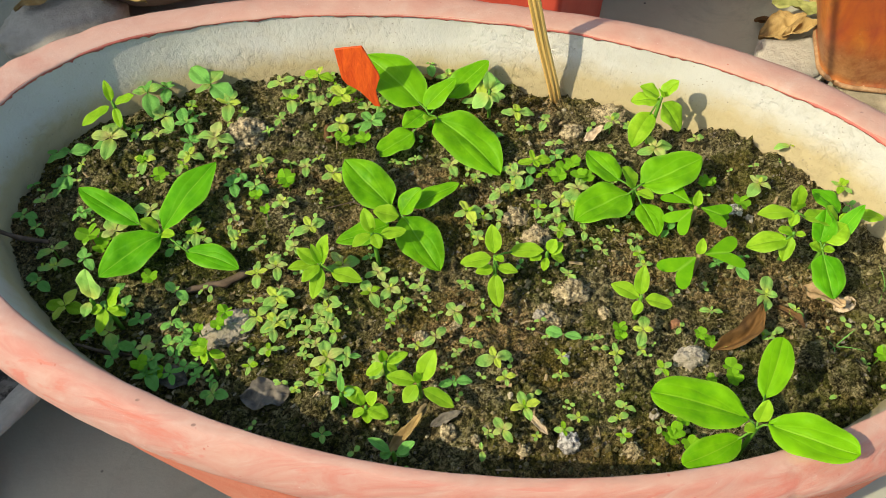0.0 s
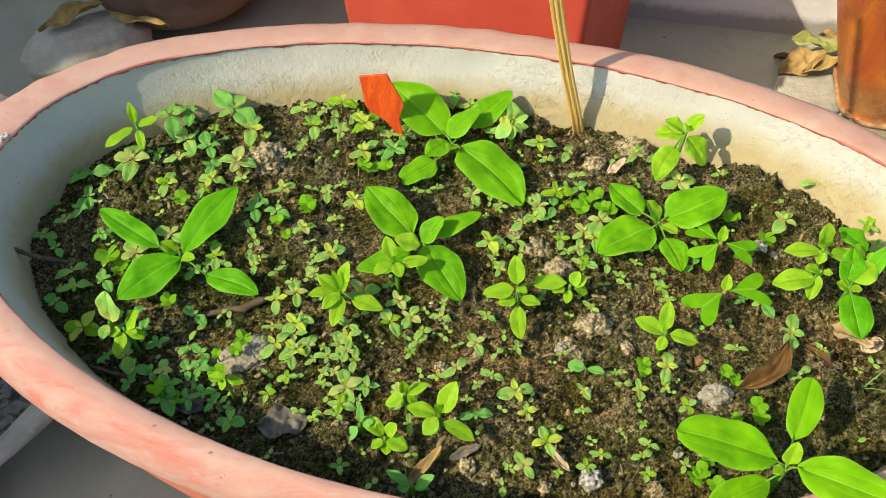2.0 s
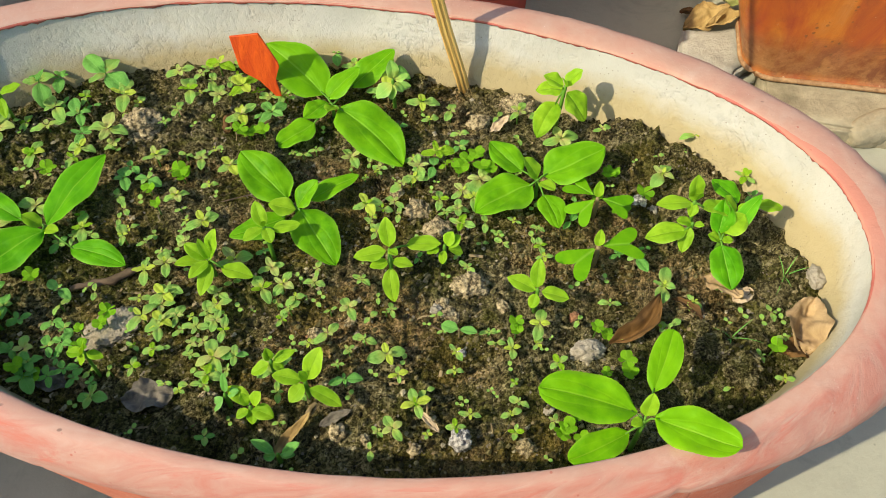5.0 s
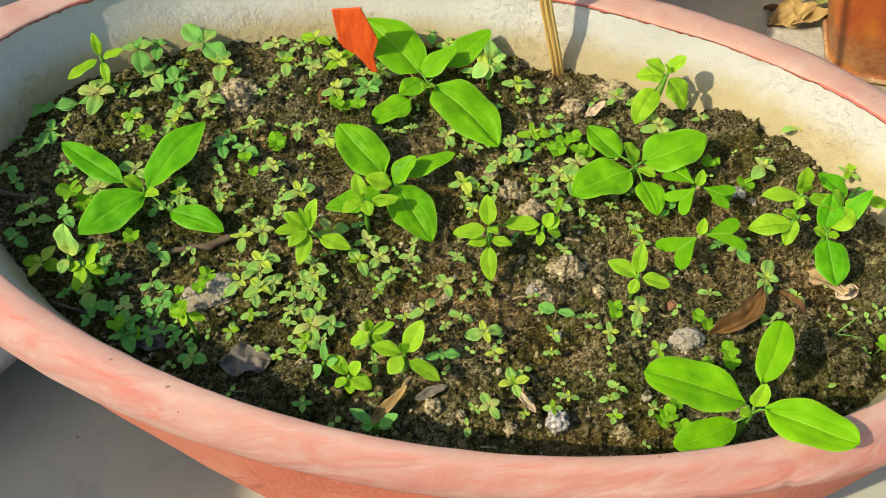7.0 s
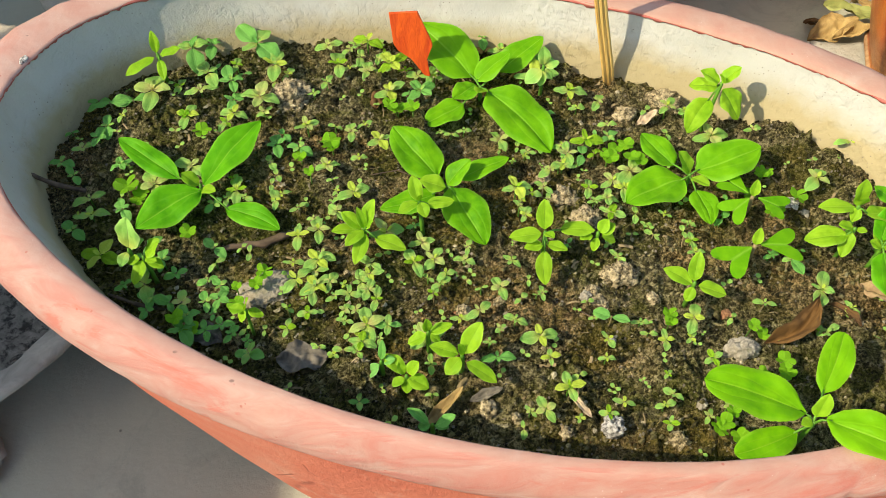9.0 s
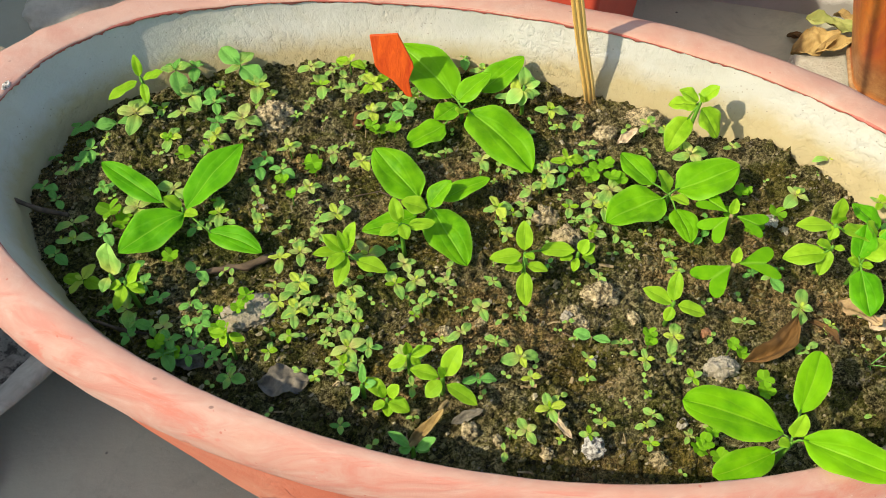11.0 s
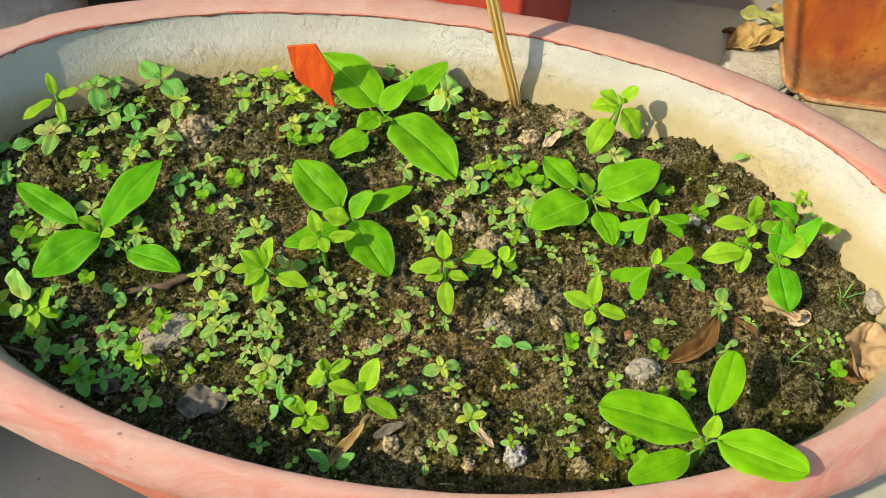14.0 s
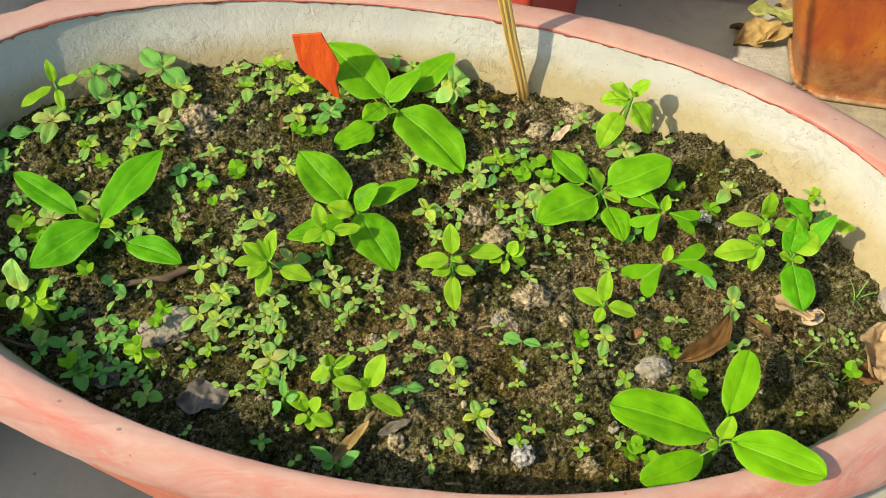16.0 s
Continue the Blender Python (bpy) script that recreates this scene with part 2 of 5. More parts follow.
    edge = n.ramp(across, [(0.40, 0.0), (0.48, 0.28), (0.5, 0.5)])
    base = n.mix(edge, base, rib)
    base = n.mix(n.sums("MULTIPLY", mid, 0.5 * veins), base, rib)
    base = n.mix(n.sums("MULTIPLY", side, 0.03), base, rib)
    base = n.mix(n.sums("MULTIPLY", rib2, 0.13 * veins), base, rib)
    height = n.sums("SUBTRACT", n.noise(150, 3, 0.5), n.sums("ADD", n.sums("MULTIPLY", mid, 0.6), n.sums("ADD", n.sums("MULTIPLY", side, 0.07), n.sums("MULTIPLY", rib2, 0.20 * veins))))
    n.bump(height, 0.45, 0.0012)
    n.finish(base, n.ramp(n.noise(220, 3, 0.6), [(0.35, 0.42), (0.7, 0.60)]), 0.0, 0.13)
    glow = n.tree.nodes.new("ShaderNodeBsdfTranslucent")
    n.link(n.mix(1.0, base, (1.0, 1.0, 0.35), "MULTIPLY"), glow.inputs["Color"])
    both = n.tree.nodes.new("ShaderNodeMixShader")
    both.inputs[0].default_value = thin
    n.link(n.bsdf.outputs[0], both.inputs[1])
    n.link(glow.outputs[0], both.inputs[2])
    n.link(both.outputs[0], n.out.inputs["Surface"])
    return n.mat


def plain_mat(name, dark, lit, scale=60.0, rough=0.7, stretch=(1, 1, 1), bump=0.3, metal=0.0):
    n = Nodes(name)
    grain = n.noise(scale, 6, 0.65, 0.6, n.stretched(*stretch))
    base = n.ramp(grain, [(0.3, dark), (0.7, lit)])
    n.bump(grain, bump, 0.001)
    return n.finish(base, rough, metal, 0.35)


def rust_mat():
    """Orange rusted tin: reddish upright runs, dark mottling, and a grimy tan belt near the foot."""
    n = Nodes("orange rusted tin")
    run = n.noise(20, 7, 0.65, 0.6, n.stretched(1.6, 1.6, 0.4))
    base = n.ramp(run, [(0.30, (0.36, 0.070, 0.022)), (0.45, (0.47, 0.115, 0.018)), (0.58, (0.56, 0.185, 0.022)), (0.72, (0.58, 0.23, 0.06))])
    rose = n.ramp(n.noise(8, 4, 0.6, 0.4), [(0.50, 0.0), (0.64, 0.7)])
    base = n.mix(rose, base, (0.54, 0.16, 0.085))
    apart = n.tree.nodes.new("ShaderNodeSeparateXYZ")
    n.link(n.place, apart.inputs[0])
    level = n.sums("ADD", apart.outputs["Z"], n.sums("MULTIPLY", n.noise(26, 6, 0.7), 0.045))
    belt = n.ramp(level, [(0.024, 0.40), (0.034, 0.85), (0.056, 0.70), (0.080, 0.0)])
    base = n.mix(belt, base, n.ramp(n.noise(75, 6, 0.7), [(0.35, (0.13, 0.055, 0.02)), (0.65, (0.36, 0.20, 0.08))]))
    mottle = n.ramp(n.noise(30, 8, 0.75, 0.8), [(0.46, 0.0), (0.60, 0.85)])
    mottle = n.mix(n.ramp(n.noise(9, 3, 0.6), [(0.42, 0.15), (0.60, 1.0)]), 0.0, mottle)
    base = n.mix(mottle, base, (0.17, 0.055, 0.025))
    pock = n.ramp(n.cells(150), [(0.0, 0.9), (0.16, 0.7), (0.26, 0.0)])
    pock = n.mix(n.ramp(n.noise(30, 4, 0.6), [(0.55, 0.0), (0.60, 1.0)]), 0.0, pock)
    base = n.mix(pock, base, (0.20, 0.085, 0.03))
    pale = n.ramp(n.noise(120, 6, 0.7), [(0.66, 0.0), (0.72, 0.8)])
    base = n.mix(pale, base, (0.58, 0.40, 0.22))
    n.bump(n.mix(0.5, n.noise(150, 6, 0.7), pock), 0.4, 0.002)
    return n.finish(base, 0.45, 0.15, 0.45)


PINK, TERRA, PLASTER = pink_paint(), terracotta_paint(), plaster()
RED_EDGE = plain_mat("thick coral red paint edge", (0.36, 0.085, 0.060), (0.47, 0.145, 0.110), 90, 0.7, (1, 1, 1), 0.6)
SOIL = soil_mat("moist dark potting soil with moss", 1.5)


def crumb_mat():
    n = Nodes("soil crumbs and grit")
    geo = n.tree.nodes.new("ShaderNodeNewGeometry")
    base = n.ramp(geo.outputs["Random Per Island"], [(0.0, (0.016, 0.014, 0.004)), (0.45, (0.105, 0.092, 0.032)), (0.74, (0.25, 0.215, 0.088)), (0.94, (0.40, 0.345, 0.17)), (1.0, (0.66, 0.58, 0.38))])
    base = n.mix(n.ramp(n.noise(600, 4, 0.7), [(0.4, 0.0), (0.6, 0.5)]), base, (0.03, 0.025, 0.013))
    n.bump(n.noise(900, 4, 0.7), 0.8, 0.002)
    return n.finish(base, 0.95, 0.0, 0.12)


CRUMB = crumb_mat()
GREY_SOIL = stone_mat("dry grey soil", (0.14, 0.155, 0.13), (0.36, 0.38, 0.325), 90)
FLOOR = cement_floor()
CLOD = stone_mat("crumbly grey-brown clod", (0.33, 0.255, 0.115), (0.92, 0.78, 0.47), 260)
WHITE_STONE = stone_mat("chalky white stone", (0.66, 0.64, 0.57), (0.88, 0.86, 0.79), 260)
GREY_STONE = stone_mat("pale grey stone", (0.24, 0.215, 0.155), (0.52, 0.475, 0.36), 200, False)
BRICK = stone_mat("reddish brick crumb", (0.24, 0.11, 0.05), (0.46, 0.25, 0.13), 200, False)
MORTAR = stone_mat("weathered grey mortar", (0.22, 0.19, 0.125), (0.46, 0.41, 0.30), 110, False)
SLAB = stone_mat("tan-grey cement rubble", (0.23, 0.205, 0.13), (0.42, 0.375, 0.245), 46, False)
# cream pale enough to look sunlit even where shade covers the stone
CREAM_STONE = stone_mat("cream stone with a sunlit tone", (0.45, 0.38, 0.25), (0.72, 0.66, 0.50), 60, False)
LIME = leaf_mat("bright green zinnia leaf", (0.085, 0.31, 0.002), (0.185, 0.48, 0.004), (0.33, 0.64, 0.06), 0.38)
GREEN = leaf_mat("full green zinnia leaf", (0.058, 0.29, 0.002), (0.135, 0.46, 0.004), (0.33, 0.64, 0.06), 0.38)
# LIME made brighter and yellower: full sun put into the leaf colour
SUNLIT_LIME = leaf_mat("yellow-green sunlit zinnia leaf", (0.118, 0.37, 0.002), (0.215, 0.53, 0.003), (0.34, 0.58, 0.04), 0.40)
YOUNG = leaf_mat("yellow-green young leaf", (0.17, 0.39, 0.008), (0.33, 0.58, 0.022), (0.42, 0.66, 0.10), 0.38, 0.45)
SAGE = leaf_mat("grey-green seedling leaf", (0.16, 0.38, 0.055), (0.32, 0.58, 0.115), (0.56, 0.70, 0.28), 0.30, 0.5, (0.46, 0.50, 0.10))
SAGE_TINGED = leaf_mat("sage seedling leaf, reddish at the base", (0.30, 0.44, 0.08), (0.48, 0.60, 0.16), (0.62, 0.70, 0.32), 0.30, 0.5, (0.52, 0.40, 0.16))
BLUE_GREEN = leaf_mat("blue-green seedling leaf", (0.090, 0.31, 0.045), (0.21, 0.50, 0.095), (0.36, 0.60, 0.22), 0.30, 0.5)
YELLOW = leaf_mat("yellow-green seed leaf", (0.36, 0.52, 0.035), (0.56, 0.70, 0.09), (0.64, 0.74, 0.20), 0.35, 0.3)
OXALIS = leaf_mat("wood sorrel leaflet", (0.12, 0.36, 0.008), (0.25, 0.54, 0.015), (0.34, 0.6, 0.06), 0.38, 0.4)
STEM = plain_mat("pale green stem", (0.06, 0.19, 0.010), (0.12, 0.28, 0.02), 90, 0.6)
RED_STEM = plain_mat("reddish seedling stem", (0.16, 0.14, 0.05), (0.30, 0.22, 0.10), 90, 0.6)
BAMBOO = plain_mat("split bamboo", (0.40, 0.205, 0.035), (0.95, 0.66, 0.21), 700, 0.6, (1, 1, 0.012), 0.6)
ORANGE = plain_mat("orange painted wood", (0.46, 0.035, 0.003), (0.80, 0.125, 0.008), 110, 0.6, (2, 2, 0.5), 0.6)
DRY_LEAF = plain_mat("dry tan leaf", (0.14, 0.085, 0.022), (0.42, 0.30, 0.105), 60, 0.75, (1, 1, 1), 0.5)
BROWN_LEAF = plain_mat("dry brown leaf", (0.030, 0.015, 0.003), (0.160, 0.080, 0.016), 70, 0.8, (0.4, 2, 1), 0.6)
GREY_LEAF = plain_mat("weathered grey leaf", (0.050, 0.045, 0.034), (0.18, 0.16, 0.118), 160, 0.8, (1, 1, 1), 0.6)
FADED_LEAF = plain_mat("faded green-yellow leaf", (0.17, 0.20, 0.045), (0.32, 0.33, 0.10), 50, 0.7, (1, 1, 1), 0.4)
PALE_LEAF = plain_mat("bleached dry leaf", (0.30, 0.215, 0.115), (0.62, 0.51, 0.34), 90, 0.75, (1, 1, 1), 0.5)
TAN_LEAF = plain_mat("withered tan leaf", (0.15, 0.090, 0.038), (0.46, 0.33, 0.16), 70, 0.75, (1, 1, 1), 0.5)
STRAW = plain_mat("dry straw", (0.12, 0.085, 0.035), (0.34, 0.26, 0.13), 200, 0.8)
TWIG = plain_mat("brown twig", (0.040, 0.027, 0.016), (0.15, 0.105, 0.064), 120, 0.85, (1, 1, 1), 0.6)
RUST = rust_mat()
RED_POT = plain_mat("brick red pot paint", (0.40, 0.055, 0.03), (0.50, 0.08, 0.045), 22, 0.6, (1, 1, 1), 0.25)
DARK_POT = plain_mat("dark weathered clay", (0.10, 0.06, 0.048), (0.20, 0.125, 0.10), 26, 0.75, (1, 1, 1), 0.4)
GREY_CLAY = plain_mat("grey cement bowl", (0.20, 0.21, 0.175), (0.34, 0.35, 0.295), 60, 0.85, (1, 1, 1), 0.8)


def wall_mat():
    n = Nodes("pale grey distempered wall with a dirty foot")
    base = n.ramp(n.noise(14, 6, 0.65), [(0.3, (0.60, 0.61, 0.60)), (0.7, (0.76, 0.77, 0.75))])
    apart = n.tree.nodes.new("ShaderNodeSeparateXYZ")
    n.link(n.place, apart.inputs[0])
    level = n.sums("SUBTRACT", apart.outputs["Z"], n.sums("MULTIPLY", n.noise(30, 6, 0.75), 0.028))
    base = n.mix(n.ramp(level, [(0.0, 0.8), (0.010, 0.0)]), base, (0.24, 0.23, 0.20))
    flakes = n.ramp(n.noise(70, 6, 0.7), [(0.62, 0.0), (0.68, 0.7)])
    base = n.mix(flakes, base, (0.30, 0.29, 0.26))
    n.bump(n.noise(90, 6, 0.7), 0.5, 0.002)
    return n.finish(base, 0.85, 0.0, 0.2)


WALL = wall_mat()
# pale, so that the unseen walls at the left throw light back into their shade
SHADE_WALL = plain_mat("pale limewash of the unseen shade walls", (0.66, 0.69, 0.66), (0.78, 0.80, 0.77), 10, 0.9, (1, 1, 1), 0.4)


# ---- building helpers ----
def mesh_of(name, verts, faces, mat, uvs=None, smooth=True):
    me = bpy.data.meshes.new(name)
    me.from_pydata(verts, [], faces)
    me.materials.append(mat)
    if smooth:
        me.polygons.foreach_set("use_smooth", [True] * len(me.polygons))
    if uvs:
        layer = me.uv_layers.new(name="UVMap")
        for loop in me.loops:
            layer.data[loop.index].uv = uvs[loop.vertex_index]
    me.update()
    return me


def piece(name, me, parent=None, m=None, label=""):
    """One mesh object, at the pose m under its parent."""
    ob = new(name, me)
    if parent:
        ob.parent = parent
    if m is not None:
        ob.matrix_basis = m
    if label:
        tagged(ob, label)
    return ob


def thing(name, place, label, category, group="", kind=""):
    ob = new(name)
    ob.empty_display_size = 0.01
    ob.location = place
    return tagged(ob, label, category, group, kind)


def lathe(name, profile, outline, mat, turns=160, closed=False, wobble=None):
    """A ring mesh: profile is rows of (out, up), outline(angle, out) gives x, y."""
    verts, faces, uvs, k = [], [], [], len(profile)
    run = [0.0]
    for p, q in zip(profile, profile[1:]):
        run.append(run[-1] + math.hypot(q[0] - p[0], q[1] - p[1]))
    for i in range(turns + 1):
        a = 2 * math.pi * i / turns
        for j, (out, up) in enumerate(profile):
            o, u = wobble(a, j, out, up) if wobble else (out, up)
            x, y = outline(a, o)
            verts.append((x, y, u))
            uvs.append((a * 0.24, run[j]))
    for i in range(turns):
        p, q = i * k, (i + 1) * k
        for j in range(k if closed else k - 1):
            jj = (j + 1) % k
            faces.append((p + j, q + j, q + jj, p + jj))
    return mesh_of(name, verts, faces, mat, uvs)


def lump(name, size, mat, rough=0.28, seed=0, detail=3, scale=1.6, grain=0.1):
    """A stone or clod: a ball pushed about by two sizes of noise, a little flat below."""
    bm = bmesh.new()
    bmesh.ops.create_icosphere(bm, subdivisions=detail, radius=1.0)
    off = Vector((seed * 7.3, seed * 3.1, seed * 1.7))
    for v in bm.verts:
        n = noise.fractal(v.co * scale + off, 1.0, 2.0, 2) * rough
        n += noise.noise(v.co * 5.0 + off) * rough * 0.35
        n += noise.noise(v.co * 11.0 + off) * rough * grain + noise.noise(v.co * 23.0 + off) * rough * grain * 0.6
        facet = noise.cell(v.co * 1.4 + off) * rough * 0.35
        v.co = v.co * (1.0 + n + facet)
        v.co = Vector((v.co.x * size[0], v.co.y * size[1], max(v.co.z, -0.62) * size[2]))
    for f in bm.faces:
        f.smooth = detail > 2
    me = bpy.data.meshes.new(name)
    bm.to_mesh(me)
    bm.free()
    me.materials.append(mat)
    return me


def tube(name, points, radii, mat, sides=7):
    """A round stem through the points."""
    verts, faces = [], []
    pts = [Vector(p) for p in points]
    for i, p in enumerate(pts):
        d = (pts[min(i + 1, len(pts) - 1)] - pts[max(i - 1, 0)]).normalized()
        s = d.orthogonal().normalized()
        t = d.cross(s)
        for k in range(sides):
            a = 2 * math.pi * k / sides
            verts.append(p + (s * math.cos(a) + t * math.sin(a)) * radii[i])
    for i in range(len(pts) - 1):
        for k in range(sides):
            kk = (k + 1) % sides
            faces.append((i * sides + k, i * sides + kk, (i + 1) * sides + kk, (i + 1) * sides + k))
    faces.append(tuple(range(sides))[::-1])
    faces.append(tuple((len(pts) - 1) * sides + k for k in range(sides)))
    return mesh_of(name, verts, faces, mat)


def blade(name, length, width, mat, shape="zinnia", cup=0.25, droop=0.15, wave=0.05, seed=0, rows=14, cols=4, teeth=0.0, crumple=0.0, bend=0.0, quilt=0.0):
    """A leaf along +x: widths by shape, a fold at the midrib, a droop towards the tip, a wavy edge, and swellings between the main veins."""
    verts, uvs, faces = [], [], []
    rnd = random.Random(seed)
    ph, skew = rnd.uniform(0, 6.28), rnd.uniform(-0.05, 0.05) if quilt else 0.0
    wide = 2 * cols + 1
    for i in range(rows + 1):
        u = i / rows
        if shape == "zinnia":
            w = 2.34 * u ** 0.52 * (1 - u) ** 0.72 * (1.0 if u > 0.12 else 0.55 + 3.75 * u)
        elif shape == "lance":
            w = 2.50 * u ** 0.62 * (1 - u) ** 0.74 * (1.0 if u > 0.12 else 0.6 + 3.3 * u)
        elif shape == "blunt":
            w = 2.07 * u ** 0.55 * (1 - u) ** 0.50 * (1.0 if u > 0.12 else 0.6 + 3.3 * u)
        elif shape == "ovate":
            w = 2.62 * u ** 0.72 * (1 - u) ** 0.70 * (1.0 if u > 0.18 else 0.45 + 3.05 * u)
        else:
            w = math.sin(math.pi * u ** 1.12) ** 0.56
        w = max(w, 0.06 if u < 0.5 else 0.012) * width / 2
        for j in range(-cols, cols + 1):
            s = j / cols
            y = w * s
            if teeth and abs(j) == cols and 0.15 < u < 0.96:
                y *= 1 + teeth * ((1.0 if i % 2 else -0.4) + noise.noise(Vector((u * 40, s, seed))))
            z = cup * abs(y) * (1 - (0.60 if quilt else 0.35) * abs(s)) - droop * length * u * u
            z += wave * width * math.sin(u * 9 + ph + (2 if s > 0 else 0)) * s * s * math.sin(math.pi * u)
            z += 0.012 * width * math.cos(u * 23 + ph) * abs(s) * (1 - abs(s)) * 2 + 0.05 * width * noise.noise(Vector((u * 3.1, s * 1.4, seed * 0.77)))
            if quilt:
                q = abs(s) / 0.46 if abs(s) < 0.46 else (abs(s) - 0.46) / 0.54
                swell = math.sin(math.pi * q) * math.sin(math.pi * u) ** 0.6
                z += quilt * w * swell * (1 + 0.45 * math.sin(u * 30 - abs(s) * 8 + ph))
            if crumple:
                z += crumple * width * (noise.noise(Vector((u * 5, s * 2.2, seed * 3.7))) + 0.5 * noise.noise(Vector((u * 12, s * 5, seed * 1.3))))
                y += crumple * 0.4 * width * noise.noise(Vector((u * 7, 9.1, seed * 2.1))) * s
            verts.append((length * u, y + (bend + skew) * length * 4 * u * (1 - u), z))
            uvs.append((u, 0.5 + 0.5 * s))
    for i in range(rows):
        for j in range(wide - 1):
            a = i * wide + j
            faces.append((a, a + wide, a + wide + 1, a + 1))
    return mesh_of(name, verts, faces, mat, uvs)


def butterfly(name, size, mat, cup=0.12):
    """A seed leaf with two rounded lobes that part at a deep notch."""
    edge = [(0.0, 0.03), (0.15, 0.11), (0.35, 0.25), (0.55, 0.40), (0.75, 0.51), (0.90, 0.53), (0.99, 0.47), (1.01, 0.37), (0.97, 0.24), (0.88, 0.13), (0.78, 0.05), (0.71, 0.008)]
    verts, uvs, faces, cols = [], [], [], 3
    for side in (1, -1):
        k = len(verts)
        for i, (x, y) in enumerate(edge):
            mx, my = min(x, 0.70) * 0.92, 0.0
            if x > 0.5 and i > 4:
                mx, my = 0.70, 0.008
            for c in range(cols + 1):
                f = c / cols
                px, py = mx + (x - mx) * f, my + (y - my) * f
                verts.append((px * size, side * py * size, size * (cup * py - 0.12 * px * px - 0.10 * py * py)))
                uvs.append((px, 0.5 + 0.5 * side * py))
        for i in range(len(edge) - 1):
            for c in range(cols):
                o = k + i * (cols + 1) + c
                quad = (o, o + cols + 1, o + cols + 2, o + 1)
                faces.append(quad[::-1] if side < 0 else quad)
    return mesh_of(name, verts, faces, mat, uvs)


def heart(name, size, mat, notch=0.45, cup=0.15, spread=1.02):
    """A heart-shaped leaflet along +x, notched at its end."""
    verts, uvs, faces = [(0, 0, 0)], [(0, 0.5)], []
    steps, rings = 18, 3
    for r in range(1, rings + 1):
        for i in range(steps + 1):
            a = -1 + 2 * i / steps
            reach = size * (1 - notch * (1 - abs(a)) ** 1.6 * 1.0) * (0.62 + 0.38 * math.cos((abs(a) - 0.42) * 1.9))
            ang = a * spread
            f = r / rings
            x, y = reach * math.cos(ang) * f, reach * math.sin(ang) * f
            verts.append((x, y, cup * abs(y) - 0.10 * x * f))
            uvs.append((f, 0.5 + 0.5 * a))
    n = steps + 1
    for i in range(steps):
        faces.append((0, 1 + i, 2 + i))
    for r in range(rings - 1):
        for i in range(steps):
            p = 1 + r * n + i
            faces.append((p, p + n, p + n + 1, p + 1))
    return mesh_of(name, verts, faces, mat, uvs)


def along(base, tip, roll=0.0):
    """A pose with +x from base to tip and +z as near to up as that allows."""
    x = (Vector(tip) - Vector(base)).normalized()
    up = Vector((0, 0, 1))
    y = up.cross(x)
    y = y.normalized() if y.length > 1e-4 else Vector((0, 1, 0))
    m = Matrix((x, y, x.cross(y))).transposed().to_4x4()
    return Matrix.Translation(base) @ m @ Matrix.Rotation(radians(roll), 4, "X")


# ---- the oval planter: middle, turn, and half axes of its inner lip ----
POT, POT_TURN, POT_A, POT_B = Vector((0.0038, 0.2705)), radians(-13.3), 0.2868, 0.1503
SOIL_Z = 0.158


def oval(a, out):
    """A point of the planter's hand-made, uneven outline; out: 0 at the inner lip, 0.0252 at the rim's outer face."""
    c1, s1, c2, s2, c3, s3 = math.cos(a), math.sin(a), math.cos(2 * a), math.sin(2 * a), math.cos(3 * a), math.sin(3 * a)
    lip = (2.9 + 1.7 * s1 - 0.1 * c2 - 0.3 * s2 - 1.1 * c3 + 2.6 * s3) / 1000
    turn = (a % (2 * math.pi)) - 3.08
    lip -= 0.0065 * math.exp(-(turn / 0.42) ** 2)
    edge = (29.5 - 1.8 * c1 + 5.5 * s1 + 5.6 * c2 + 1.1 * s2 + 0.9 * s3) / 1000
    o = lip + out if out < 0 else lip + (edge - lip) * out / 0.0252
    u, v = c1 * (POT_A + o), s1 * (POT_B + o)
    return (u * math.cos(POT_TURN) - v * math.sin(POT_TURN), u * math.sin(POT_TURN) + v * math.cos(POT_TURN))


def inside(x, y):
    """How far out a place of the soil lies: 0 in the middle, 1 at the inner lip."""
    dx, dy = x - POT.x, y - POT.y
    u = dx * math.cos(POT_TURN) + dy * math.sin(POT_TURN)
    v = -dx * math.sin(POT_TURN) + dy * math.cos(POT_TURN)
    return math.hypot(u / POT_A, v / POT_B)


def soil_height(x, y):
    p = Vector((x, y, 0.0))
    h = SOIL_Z - 0.0012 + 0.0045 * noise.fractal(p * 22, 1.0, 2.0, 3)
    h += 0.0026 * noise.fractal(p * 85 + Vector((3, 1, 5)), 0.8, 2.1, 3)
    crumb = noise.noise(p * 260 + Vector((9, 4, 2)))
    lumps = abs(noise.noise(p * 150 + Vector((1, 7, 3))))
    h += 0.0052 * lumps + 0.0026 * abs(noise.noise(p * 330 + Vector((5, 2, 8)))) + 0.0008 * crumb
    h -= 0.0075 * min(1.0, max(0.0, -0.11 - x) / 0.14)
    r = inside(x, y)
    out = max(0.0, r - 0.70) / 0.30
    back = min(1.0, max(0.0, (y + 0.23 * x - 0.29) / 0.05))
    h -= out * (back * (0.004 + 0.005 * min(1.0, max(0.0, x + 0.05) / 0.10)) + (1 - back) * 0.002)
    for mx, my, mr, mh in ((0.202, 0.330, 0.034, 0.009), (0.233, 0.304, 0.030, 0.008), (0.205, 0.177, 0.03, 0.009), (0.212, 0.158, 0.024, 0.007),
                           (-0.20, 0.345, 0.05, 0.008), (-0.06, 0.370, 0.03, 0.004), (-0.035, 0.330, 0.022, 0.005)):
        d = math.hypot(x - mx, y - my) / mr
